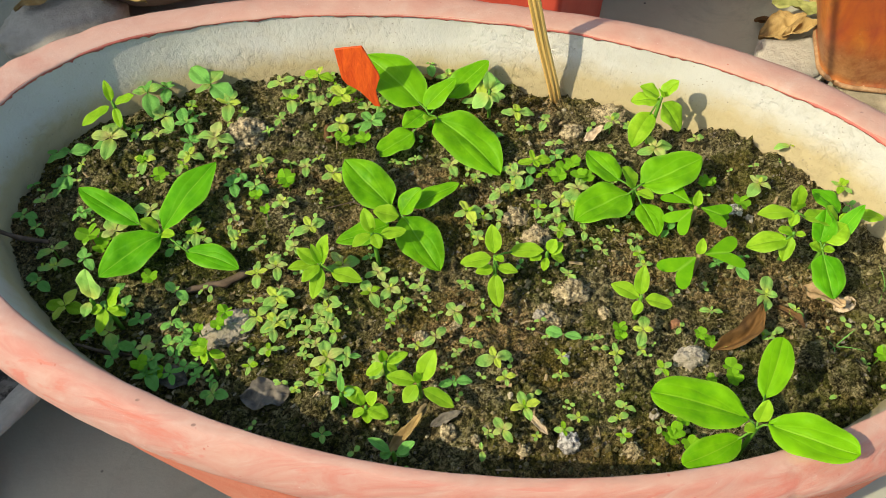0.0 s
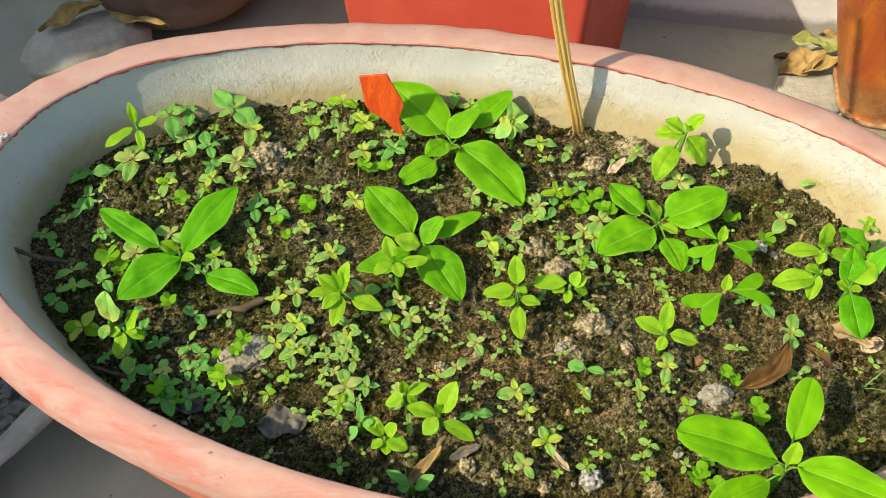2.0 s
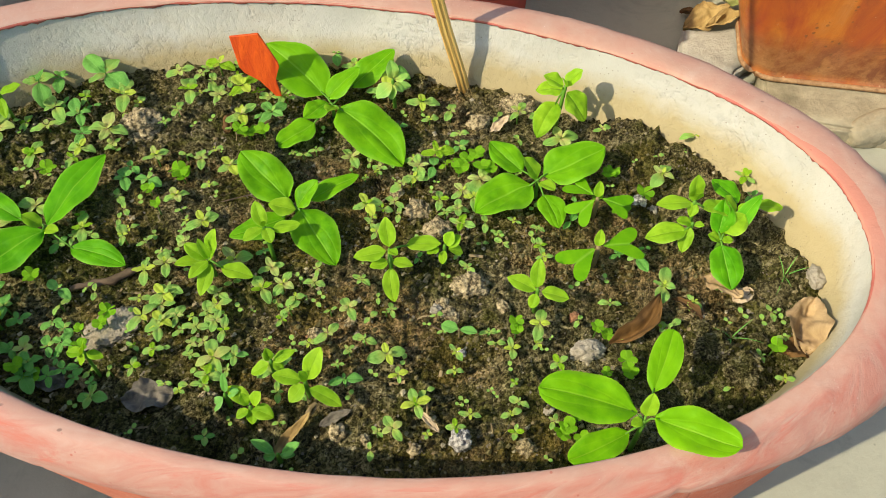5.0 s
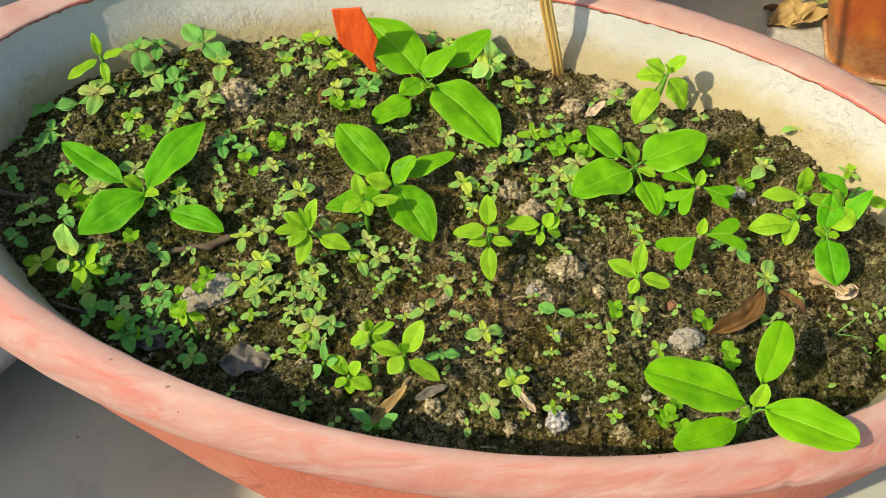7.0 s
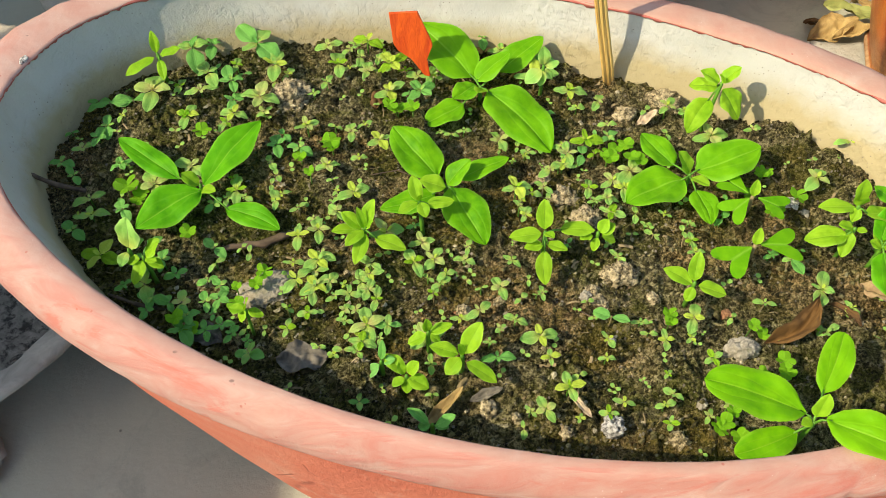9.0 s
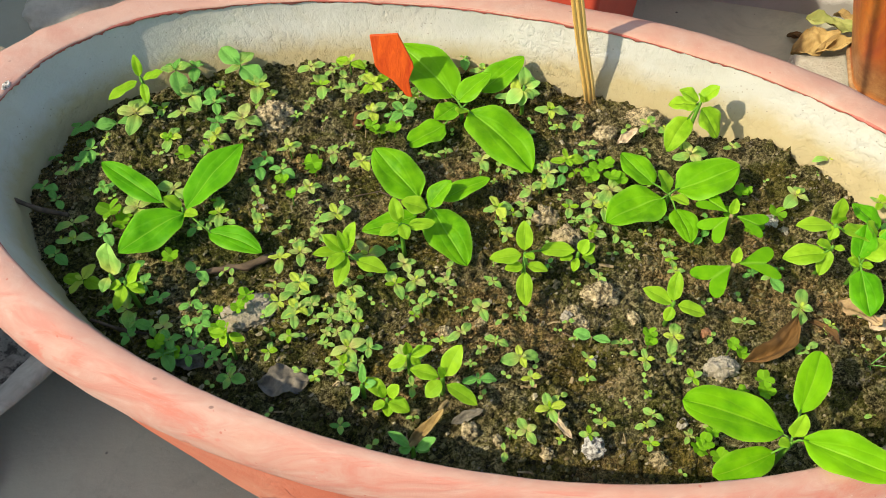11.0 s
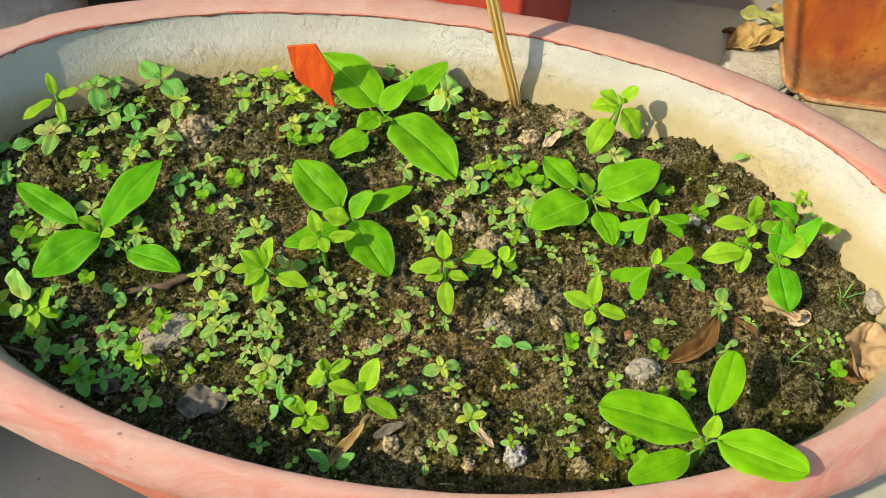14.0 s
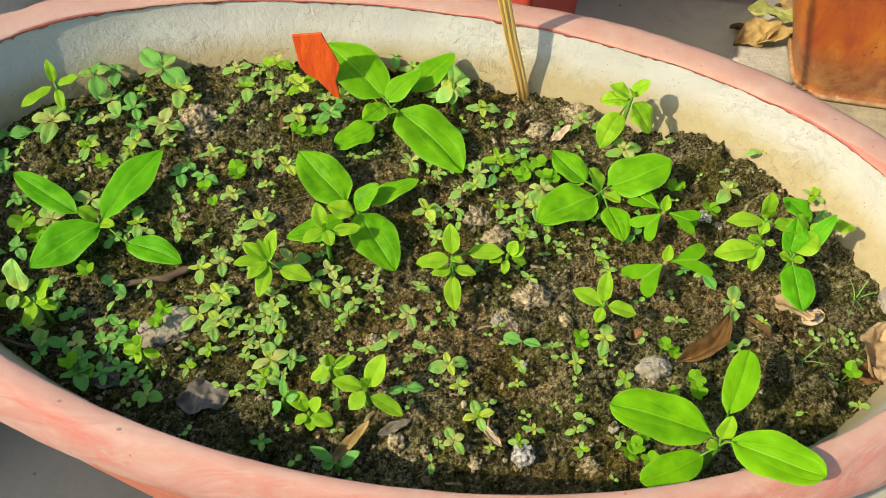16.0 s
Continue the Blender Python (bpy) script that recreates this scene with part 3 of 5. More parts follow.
        if d < 2:
            h += mh * math.exp(-d * d * 2) * (1 + 0.5 * crumb)
    return h


floor = piece("floor", mesh_of("floor", [(-60, -60, 0), (60, -60, 0), (60, 60, 0), (-60, 60, 0)], [(0, 1, 2, 3)], FLOOR))
tagged(floor, "worn grey cement terrace floor with dark specks", "floor", kind="structure")

planter = thing("oval_planter", (POT.x, POT.y, 0), "oval cement planter with a faded pink rim and whitewashed inside", "planter")


def edge_wobble(a, j, out, up):
    n = noise.noise(Vector((math.cos(a) * 4, math.sin(a) * 4, 0)))
    f = noise.noise(Vector((math.cos(a) * 17, math.sin(a) * 17, 0)))
    g = noise.noise(Vector((math.cos(a) * 55, math.sin(a) * 55, 0)))
    rag = 0.0010 * n + 0.0014 * f + 0.0016 * g + 0.0008 * noise.noise(Vector((math.cos(a) * 140, math.sin(a) * 140, 3)))
    return (out, up + rag) if j < 2 else (out, up + 0.0009 * n)


RIM_FAR = [(0.0002, 0.2002), (0.0004, 0.2011), (0.0016, 0.2018), (0.0060, 0.2022), (0.0100, 0.2022), (0.0135, 0.2020), (0.0175, 0.2014),
           (0.0220, 0.1994), (0.0244, 0.1962), (0.0252, 0.1910), (0.0246, 0.1800), (0.0236, 0.1755), (0.0215, 0.1738), (0.0150, 0.1738)]
RIM_NEAR = [(0.0002, 0.2002), (0.0004, 0.2011), (0.0016, 0.2017), (0.0050, 0.2019), (0.0088, 0.2016), (0.0112, 0.2008), (0.0140, 0.1985),
            (0.0180, 0.1940), (0.0212, 0.1898), (0.0236, 0.1845), (0.0248, 0.1780), (0.0244, 0.1758), (0.0225, 0.1750), (0.0150, 0.1746)]


def rim_wobble(a, j, out, up):
    """The near side is brushed to a slope, the far side is rounder; the lower edge is chipped here and there."""
    near = min(1.0, max(0.0, 0.5 - 1.1 * math.sin(a)))
    near = near * near * (3 - 2 * near)
    out, up = (p + (q - p) * near for p, q in zip(RIM_FAR[j], RIM_NEAR[j]))
    n = noise.noise(Vector((math.cos(a) * 4, math.sin(a) * 4, j * 0.15)))
    f = noise.noise(Vector((math.cos(a) * 17, math.sin(a) * 17, j * 0.3)))
    g = noise.noise(Vector((math.cos(a) * 70, math.sin(a) * 70, j * 0.9)))
    out, up = out + 0.0007 * n + 0.0006 * f, up + 0.0009 * n + 0.0004 * f + 0.00012 * g
    turn = (a + math.pi) % (2 * math.pi) - math.pi
    if j >= 6:
        out += 0.0055 * math.exp(-((turn + 0.25) / 0.28) ** 2) * min(1.0, (j - 5) / 3)
    if j >= 8:
        up += 0.0095 * math.exp(-((turn + 0.95) / 0.35) ** 2) * min(1.0, (j - 7) / 3)
    if 9 <= j <= 12:
        chip = max(0.0, noise.noise(Vector((math.cos(a) * 26, math.sin(a) * 26, 7.7))) - 0.47) * (1 + 0.8 * g)
        out -= 0.006 * chip
        up += 0.006 * chip * (1.0 if j > 10 else 0.3) + 0.0005 * g
    return out, up


rim = piece("rim", lathe("rim", RIM_FAR, oval, PINK, 800, False, rim_wobble), planter, None, "rounded rim with streaked faded pink paint")
piece("paint_edge", lathe("paint_edge", [(0.0011, 0.1988), (0.0004, 0.1991), (0.0002, 0.1997), (0.0003, 0.2005), (0.0008, 0.2013)], oval, RED_EDGE, 900, False, edge_wobble),
      rim, None, "thick ragged edge of coral red paint")
inner = lathe("inner_wall", [(0.0010, 0.2000), (0.0005, 0.1930), (-0.0015, 0.1800), (-0.0065, 0.1650), (-0.0105, 0.1500), (-0.0200, 0.1200)], oval, PLASTER, 240, False,
              lambda a, j, o, u: (o + 0.0012 * noise.noise(Vector((math.cos(a) * 9, math.sin(a) * 9, j * 0.9))), u))
piece("inner_wall", inner, planter, None, "rough whitewashed plaster, stained brown above the soil")
outer = lathe("body", [(0.0165, 0.1940), (0.0190, 0.1830), (0.0190, 0.1745), (0.0188, 0.1600), (0.0120, 0.1200), (0.0, 0.0600), (-0.0120, 0.0120), (-0.0150, 0.0)], oval, TERRA, 200, False,
              lambda a, j, o, u: (o + 0.0012 * noise.noise(Vector((math.cos(a) * 6, math.sin(a) * 6, j * 0.9)))
                                  + 0.020 * max(0.0, math.cos(a + 0.9)) ** 2 * max(0.0, 1 - u / 0.1745), u))
piece("body", outer, planter, None, "terracotta red painted cement side")

chip_x, chip_y = oval(radians(174.5), 0.002)
piece("chipped_spot", lump("chipped_spot", (0.0042, 0.0024, 0.0010), WHITE_STONE, 0.4, 77, 3), rim, pose(chip_x, chip_y, 0.2012, 0, 0, 80), "chipped spot of bare white plaster")


def build_soil():
    """An even net of soil, its ragged edge buried in the planter's wall."""
    step, verts, faces, number = 0.00105, [], [], {}
    nu, nv = int(POT_A / step) + 2, int(POT_B / step) + 4
    ct, st = math.cos(POT_TURN), math.sin(POT_TURN)
    for i in range(-nu, nu + 1):
        for j in range(-nv, nv + 1):
            u, v = i * step, j * step
            a = math.atan2(v / POT_B, u / POT_A)
            ex, ey = oval(a, -0.0045)
            x, y = u * ct - v * st, u * st + v * ct
            if math.hypot(x, y) < math.hypot(ex, ey):
                number[i, j] = len(verts)
                verts.append((POT.x + x, POT.y + y, soil_height(POT.x + x, POT.y + y)))
    for i, j in number:
        ring = (i, j), (i + 1, j), (i + 1, j + 1), (i, j + 1)
        if all(k in number for k in ring):
            faces.append(tuple(number[k] for k in ring))
    return mesh_of("soil", verts, faces, SOIL)


tagged(piece("soil", build_soil()), "moist dark crumbly soil with green moss, filling the planter", "soil", kind="stuff")

# ---- the surroundings on the floor ----
AXIS = -13.3
def wall_run(name, x0, y0, x1, y1, up, mat, place, label):
    """A straight length of wall."""
    ring = [(x0, y0), (x1, y0), (x1, y1), (x0, y1)]
    verts = [(x, y, z) for z in (0, up) for x, y in ring]
    faces = [(0, 1, 5, 4), (1, 2, 6, 5), (2, 3, 7, 6), (3, 0, 4, 7), (4, 5, 6, 7)]
    return tagged(piece(name, mesh_of(name, verts, faces, mat, None, False), None, place), label, "wall", kind="structure")


wall_run("wall_back", -1.37, 0, 3, 0.12, 0.34, WALL, pose(0.30, 0.697, 0, 0, 0, AXIS), "pale grey distempered low wall with a dirty foot")
# unseen wall, added only to cast the shade at the left
wall_run("shade_wall_left", -0.12, -0.6, 0, 0.672, 0.92, SHADE_WALL, pose(-1.045, -0.434, 0, 0, 0, 2.0), "unseen limewashed wall added to shade the floor at the left")
# unseen too; the gap before it lets sun onto the pale stone
wall_run("shade_wall_far", -0.12, 0.755, 0, 1.42, 0.92, SHADE_WALL, pose(-1.045, -0.434, 0, 0, 0, 2.0), "unseen limewashed wall added for shade, past a gap that lets sun through")


def round_outline(a, out):
    return out * math.cos(a), out * math.sin(a)


def simple_pot(name, place, label, mat, profile, soil_up, soil_out, lean=0.0):
    pot = thing(name, place, label, "flower pot")
    k = len(profile)
    me = lathe("body", profile, round_outline, mat, 72)
    piece("body", me, pot)
    n = 72
    verts = [(soil_out * math.cos(2 * math.pi * i / n), soil_out * math.sin(2 * math.pi * i / n), soil_up) for i in range(n)]
    top = [(0.92 * x, 0.92 * y, soil_up + 0.004 * noise.noise(Vector((x * 60, y * 60, 0)))) for x, y, _ in verts]
    faces = [(i, (i + 1) % n, n + (i + 1) % n, n + i) for i in range(n)] + [tuple(range(n, 2 * n))]
    piece("soil", mesh_of("soil", verts + top, faces, GREY_SOIL), pot)
    pot.rotation_euler = (0, radians(lean), 0)
    return pot


def rounded_box(w, d, r):
    """Points of a rounded rectangle of half sizes w and d, with the way out at each."""
    ring = []
    for cx, cy, a0 in ((w - r, d - r, 0), (-w + r, d - r, 90), (-w + r, -d + r, 180), (w - r, -d + r, 270)):
        for i in range(9):
            a = radians(a0 + 90 * i / 8)
            ring.append((cx + r * math.cos(a), cy + r * math.sin(a), math.cos(a), math.sin(a)))
    return ring


def square_pot(place, turn):
    """A square pot, slightly wider at the top, with a plain thick lip."""
    pot = thing("red_pot", place, "large square brick red painted flower pot", "flower pot")
    pot.rotation_euler = (0, 0, radians(turn))
    half = 0.11
    ring = rounded_box(half, 0.0925, 0.006)
    n = len(ring)
    levels = [(0.0, -0.0085), (0.003, -0.0070), (0.09, -0.0035), (0.176, 0.0), (0.205, 0.0015), (0.231, 0.003), (0.234, 0.001), (0.234, -0.012), (0.231, -0.015), (0.200, -0.016)]
    verts, faces = [], []
    for up, out in levels:
        for x, y, cx, cy in ring:
            k = 1 + (out + 0.0005 * noise.noise(Vector((x * 30, y * 30, up * 25)))) / half
            verts.append((x * k, y * k, up))
    for i in range(len(levels) - 1):
        for j in range(n):
            q = (j + 1) % n
            faces.append((i * n + j, i * n + q, (i + 1) * n + q, (i + 1) * n + j))
    piece("body", mesh_of("body", verts, faces, RED_POT), pot)
    inner = [(x * 0.845, y * 0.845, 0.208 + 0.004 * noise.noise(Vector((x * 60, y * 60, 0)))) for x, y, cx, cy in ring]
    piece("soil", mesh_of("soil", inner + [(0, 0, 0.211)], [(j, (j + 1) % n, n) for j in range(n)], GREY_SOIL), pot)
    return pot


square_pot((0.0513, 0.6171, 0), -26.0)
simple_pot("dark_pot", (-0.285, 0.775, 0.022), "dark weathered clay pot in the shade", DARK_POT,
           [(0.070, 0.0), (0.086, 0.003), (0.098, 0.02), (0.118, 0.08), (0.134, 0.14), (0.156, 0.24), (0.166, 0.30), (0.176, 0.304), (0.177, 0.33), (0.168, 0.332), (0.156, 0.30), (0.146, 0.24)], 0.300, 0.155)
bowl = thing("cement_bowl", (-0.410, 0.320, 0), "wide shallow grey cement bowl of dry soil", "bowl")
piece("body", lathe("body", [(0.10, 0.0), (0.12, 0.004), (0.152, 0.035), (0.170, 0.058), (0.1735, 0.064), (0.1725, 0.0668), (0.169, 0.067), (0.160, 0.0635), (0.149, 0.057), (0.135, 0.045)],
                    round_outline, GREY_CLAY, 96, False, lambda a, j, o, u: (o + 0.002 * noise.noise(Vector((math.cos(a) * 5, math.sin(a) * 5, j))), u)), bowl)


def bowl_soil():
    n, rings = 90, 40
    verts, faces = [], []
    for i in range(rings + 1):
        r = 0.161 * i / rings
        for j in range(n):
            a = 2 * math.pi * j / n
            x, y = r * math.cos(a), r * math.sin(a)
            p = Vector((x, y, 0))
            verts.append((x, y, 0.0575 + 0.010 * noise.fractal(p * 32, 1, 2, 3) + 0.005 * noise.noise(p * 120) + 0.003 * noise.noise(p * 260)))
    for i in range(rings):
        for j in range(n):
            k = (j + 1) % n
            faces.append((i * n + j, (i + 1) * n + j, (i + 1) * n + k, i * n + k))
    return mesh_of("soil", verts, faces, GREY_SOIL)


piece("soil", bowl_soil(), bowl, None, "lumpy dry grey soil")
tagged(piece("stone", lump("stone", (0.026, 0.024, 0.018), GREY_CLAY, 0.3, 41, 4), None, pose(-0.342, 0.172, 0.012)), "rounded grey stone beside the bowl on the floor", "stone")


def build_tin(place, turn):
    tin = thing("rusty_tub", place, "flared orange rusted metal tub standing on cement rubble", "metal tub")
    tin.rotation_euler = (0, 0, radians(turn))
    ring = rounded_box(0.105, 0.046, 0.026)
    levels = [(0.0, 0.0016), (0.0015, 0.0026), (0.0045, 0.0026), (0.006, 0.0010), (0.010, 0.0), (0.05, -0.0006), (0.10, -0.0012), (0.15, -0.0006), (0.20, 0.0), (0.205, 0.002), (0.21, 0.002), (0.211, 0.0)]
    verts, faces, n = [], [], len(ring)
    for up, out in levels:
        for x, y, cx, cy in ring:
            dent = 0.0012 * noise.noise(Vector((x * 22, y * 22, up * 22)))
            verts.append(((x + cx * (out + dent)) + math.copysign(0.36 * up, x), (y + cy * (out + dent)) + math.copysign(0.10 * up, y), up))
    for i in range(len(levels) - 1):
        for j in range(n):
            k = (j + 1) % n
            faces.append((i * n + j, i * n + k, (i + 1) * n + k, (i + 1) * n + j))
    faces.append(tuple(range((len(levels) - 1) * n, len(levels) * n)))
    shell = piece("shell", mesh_of("shell", verts, faces, RUST), tin)
    hem = [(x + cx * 0.0036, y + cy * 0.0036, 0.003) for x, y, cx, cy in ring]
    piece("bottom_seam", tube("bottom_seam", hem + hem[:1], [0.0026] * (n + 1), DRY_LEAF_EDGE, 6), shell, None, "worn bare folded seam")
    return tin


DRY_LEAF_EDGE = plain_mat("bare rusty seam", (0.20, 0.10, 0.04), (0.48, 0.31, 0.15), 120, 0.6, (1, 1, 1), 0.3, 0.2)
build_tin((0.482, 0.546, 0.021), AXIS)


def rubble(name, place, size, turn, mat, seed, label, rough=0.16):
    me = lump("stone", size, mat, rough, seed, 4, 1.1)
    ob = piece(name, me, None, pose(*place, 0, 0, turn))
    return tagged(ob, label, "stone", "rubble round the planter")


def slab(name, corners, up, mat, seed, label):
    """A broken slab: an uneven top with rough sides; corners run anticlockwise."""
    bm = bmesh.new()
    low = [bm.verts.new((x, y, -0.002)) for x, y in corners]
    high = [bm.verts.new((x, y, up)) for x, y in corners]
    n = len(corners)
    bm.faces.new(high)
    for i in range(n):
        bm.faces.new((low[i], low[(i + 1) % n], high[(i + 1) % n], high[i]))
    bmesh.ops.bevel(bm, geom=[e for e in bm.edges if all(v in high for v in e.verts)], offset=0.003, segments=2, affect="EDGES")
    bmesh.ops.triangulate(bm, faces=bm.faces)
    bmesh.ops.subdivide_edges(bm, edges=bm.edges, cuts=5, use_grid_fill=True)
    for v in bm.verts:
        n1 = noise.noise(v.co * 40 + Vector((seed, 0, 0)))
        n2 = noise.noise(v.co * 130 + Vector((seed, 3, 0)))
        v.co += Vector((0.0035 * n1, 0.0035 * n2, (0.0018 * n1 + 0.0009 * n2) if v.co.z > 0 else 0))
    for f in bm.faces:
        f.smooth = True
    me = bpy.data.meshes.new(name)
    bm.to_mesh(me)
    bm.free()
    me.materials.append(mat)
    return tagged(piece(name, me), label, "slab", "rubble round the planter")


PALE_STONE = stone_mat("pale grey slab stone", (0.34, 0.325, 0.255), (0.47, 0.45, 0.36), 60, False)
slab("cement_slab", [(0.372, 0.470), (0.62, 0.412), (0.68, 0.60), (0.42, 0.665), (0.397, 0.56)], 0.020, SLAB, 3, "broken cement slab under the rusty tub")
slab("flat_stone", [(0.312, 0.552), (0.362, 0.530), (0.392, 0.560), (0.392, 0.600), (0.330, 0.598)], 0.016, PALE_STONE, 9, "flat pale grey stone beside dry leaves")
rubble("rubble_stone", (0.475, 0.462, 0.010), (0.030, 0.016, 0.016), 20, SLAB, 12, "rough broken cement lump at the slab's edge")
rubble("rubble_stone", (0.520, 0.455, 0.010), (0.034, 0.016, 0.018), -14, SLAB, 17, "rough broken cement lump at the slab's edge")
rubble("rough_stone", (-0.372, 0.668, 0.022), (0.066, 0.040, 0.026), 25, PALE_STONE, 5, "rough grey stone in front of the dark pot", 0.17)
rubble("pale_stone", (-0.448, 0.560, 0.014), (0.044, 0.036, 0.026), 10, CREAM_STONE, 8, "cream stone lying in the sun, coloured pale to look sunlit")


def fallen_leaf(place, length, width, turn, mat, label, cup=0.5, droop=-0.2, tilt=0.0, seed=1, shape="lance"):
    me = blade("fallen_leaf", length, width, mat, shape, cup, droop, 0.22, seed, 26, 7, 0.0, 0.17)
    ob = piece("dry_leaf", me, None, pose(*place, 0, tilt, turn))
    return tagged(ob, label, "leaf", "fallen dry leaves")


fallen_leaf((0.334, 0.606, 0.010), 0.048, 0.029, 12, DRY_LEAF, "curled tan dry leaf on the floor", 0.7, -0.25, -8, 3)
fallen_leaf((0.352, 0.597, 0.019), 0.042, 0.016, 8, DRY_LEAF, "curled tan dry leaf on a pale stone", 1.5, -0.25, -2, 4)
fallen_leaf((0.352, 0.640, 0.026), 0.050, 0.021, -20, FADED_LEAF, "faded yellow-green leaf lying on dry leaves", 0.35, 0.1, -4, 5)
fallen_leaf((0.392, 0.665, 0.010), 0.045, 0.022, -65, DRY_LEAF, "curled tan dry leaf beside the rusty tub", 0.7, -0.2, -20, 6)
fallen_leaf((0.340, 0.640, 0.006), 0.040, 0.020, -30, BROWN_LEAF, "dark brown dry leaf under others", 0.6, -0.1, -6, 15)
fallen_leaf((-0.405, 0.655, 0.054), 0.085, 0.022, 38, DRY_LEAF, "dry tan leaf on the rough stone", 0.5, 0.1, -6, 7)
fallen_leaf((-0.345, 0.690, 0.050), 0.080, 0.020, -25, DRY_LEAF, "dry tan leaf by the dark pot", 0.5, 0.0, -3, 8)
fallen_leaf((-0.330, 0.735, 0.060), 0.090, 0.020, 130, BROWN_LEAF, "dry brown leaf against the dark pot", 0.5, 0.0, -18, 9)
fallen_leaf((-0.415, 0.630, 0.004), 0.050, 0.030, 80, FADED_LEAF, "yellowed leaf on the floor beside the planter", 0.4, 0.0, -6, 10)

# ---- in the planter: stick and tag ----
def split_stick(name, levels, mat):
    """A split strip with two long grooves on its flat face; levels are (x, z, half width)."""
    ring = [(-1.0, -0.6), (-0.5, -0.72), (-0.38, -0.42), (-0.24, -0.75), (0.28, -0.78), (0.40, -0.45), (0.54, -0.72),
            (1.0, -0.5), (1.05, 0.3), (0.4, 0.75), (-0.5, 0.78), (-1.05, 0.25)]
    verts = [(x + u * half, v * half, z) for x, z, half in levels for u, v in ring]
    n = len(ring)
    faces = [(i * n + k, i * n + (k + 1) % n, (i + 1) * n + (k + 1) % n, (i + 1) * n + k) for i in range(len(levels) - 1) for k in range(n)]
    top = (len(levels) - 1) * n
    faces += [tuple(range(n))[::-1], tuple(top + k for k in range(n))]
    return mesh_of(name, verts, faces, mat)


stick = tagged(piece("bamboo_stick", split_stick("bamboo_stick", [(0.0, -0.012, 0.0036), (-0.0002, 0.0205, 0.0038), (-0.0012, 0.060, 0.0037), (-0.0011, 0.1027, 0.0038),
                                                                  (0.0002, 0.170, 0.0037), (0.0002, 0.2254, 0.0037), (0.0007, 0.297, 0.0036)], BAMBOO), None, pose(0.0952, 0.3880, 0.149, 0, -12.6, 0)),
               "thin flat-sided split bamboo stick pushed into the soil", "stick")


def build_tag():
    """A plant label cut from flat wood: a wide blade with a pointed foot, 1.6 mm thick."""
    bm = bmesh.new()
    shape = [(0.0008, 0.0), (-0.0016, 0.0122), (0.0024, 0.0215), (0.0018, 0.0250), (-0.0067, 0.0448), (-0.0243, 0.0440), (-0.0222, 0.0230), (-0.0195, 0.0185), (-0.0112, 0.0130), (-0.0030, 0.0005)]
    front = [bm.verts.new((x, -0.0009, z)) for x, z in shape]
    back = [bm.verts.new((x, 0.0009, z)) for x, z in shape]
    n = len(shape)
    bm.faces.new(front)
    bm.faces.new(back[::-1])
    for i in range(n):
        bm.faces.new((front[(i + 1) % n], front[i], back[i], back[(i + 1) % n]))
    bmesh.ops.bevel(bm, geom=list(bm.edges), offset=0.0003, segments=1, affect="EDGES")
    me = bpy.data.meshes.new("plant_tag")
    bm.to_mesh(me)
    bm.free()
    me.materials.append(ORANGE)
    return tagged(piece("plant_tag", me, None, pose(-0.0268, 0.3745, 0.1705, -12, 0, 1)), "orange painted flat wooden plant tag stuck in the soil", "plant tag")


build_tag()

# ---- the larger seedlings: middle in metres; each leaf from foot to tip, and its width, in millimetres ----
PLANT_A = (0.0064, 0.3641, 0.1700), [
    (-5, 8, 2, -41, 45, 14, 31),
    (-3, 4, 2, 18, 20, 12, 16),
    (5, -5, 2, 42, -49, -5, 32),
    (-3, 2, 1, -17, -12, 2, 15),
    (-11, -15, 0, -35, -31, -2, 19),
    (1, -3, 2, -2, -13, 8, 9),
    (12, 18, -2, 41, 40, 8, 18),
]
PLANT_B = (-0.0146, 0.2845, 0.1660), [
    (-5, 6, 2, -32, 36, 12, 25),
    (1, 0, 2, 14, 9, 14, 13),
    (8, 5, 1, 37, 18, 6, 13),
    (3, -4, 4, 23, -40, -1, 24),
    (0, -2, 2, -15, 0, 6, 12),
    (-6, -6, 1, -37, -17, 0, 15),
]
PLANT_Bs = (-0.0288, 0.2601, 0.1820), [
    (0, 0, 1, -4, 11, 10, 8),
    (-1, -1, 1, -11, -8, 0, 7),
    (1, -1, 1, 4, -9, -2, 7),
    (4, 0, -2, 19, 3, -2, 8),
    (0, -1, 2, 1, -3, 10, 3),
]
PLANT_C = (-0.0587, 0.2438, 0.1780), [
    (1, 0, 1, 6, 9, 15, 8),
    (-1, 0, 1, -12, 6, 7, 8),
    (-1, -1, 0, -17, -4, 3, 8),
    (1, -3, 0, -4, -19, -6, 8),
    (6, -3, -4, 23, -9, -6, 10),
    (1, -1, 2, -3, 4, 14, 5),
    (2, -2, 3, 6, -3, 11, 6),
    (0, -2, 1, -9, -12, 1, 7),
]
PLANT_D = (-0.1587, 0.2810, 0.1680), [
    (2, 0, 1, 29, 45, 8, 24),
    (-14, 6, -1, -56, 35, 2, 15),
    (2, -5, 2, -30, -31, 0, 25),
    (17, -15, -2, 50, -30, -1, 15),
    (-1, 0, 1, -10, 3, 8, 9),
    (1, -3, 1, 11, -7, 4, 7),
]
PLANT_E = (0.1284, 0.2904, 0.1720), [
    (4, 3, 1, 41, 15, 9, 26),
    (-4, -3, 0, -38, -19, -2, 28),
    (-8, 8, 0, -25, 29, 4, 17),
    (2, -10, -1, 8, -32, -4, 15),
    (0, 1, 1, -8, 8, 12, 11),
    (1, -2, 1, 8, -11, 4, 9),
]
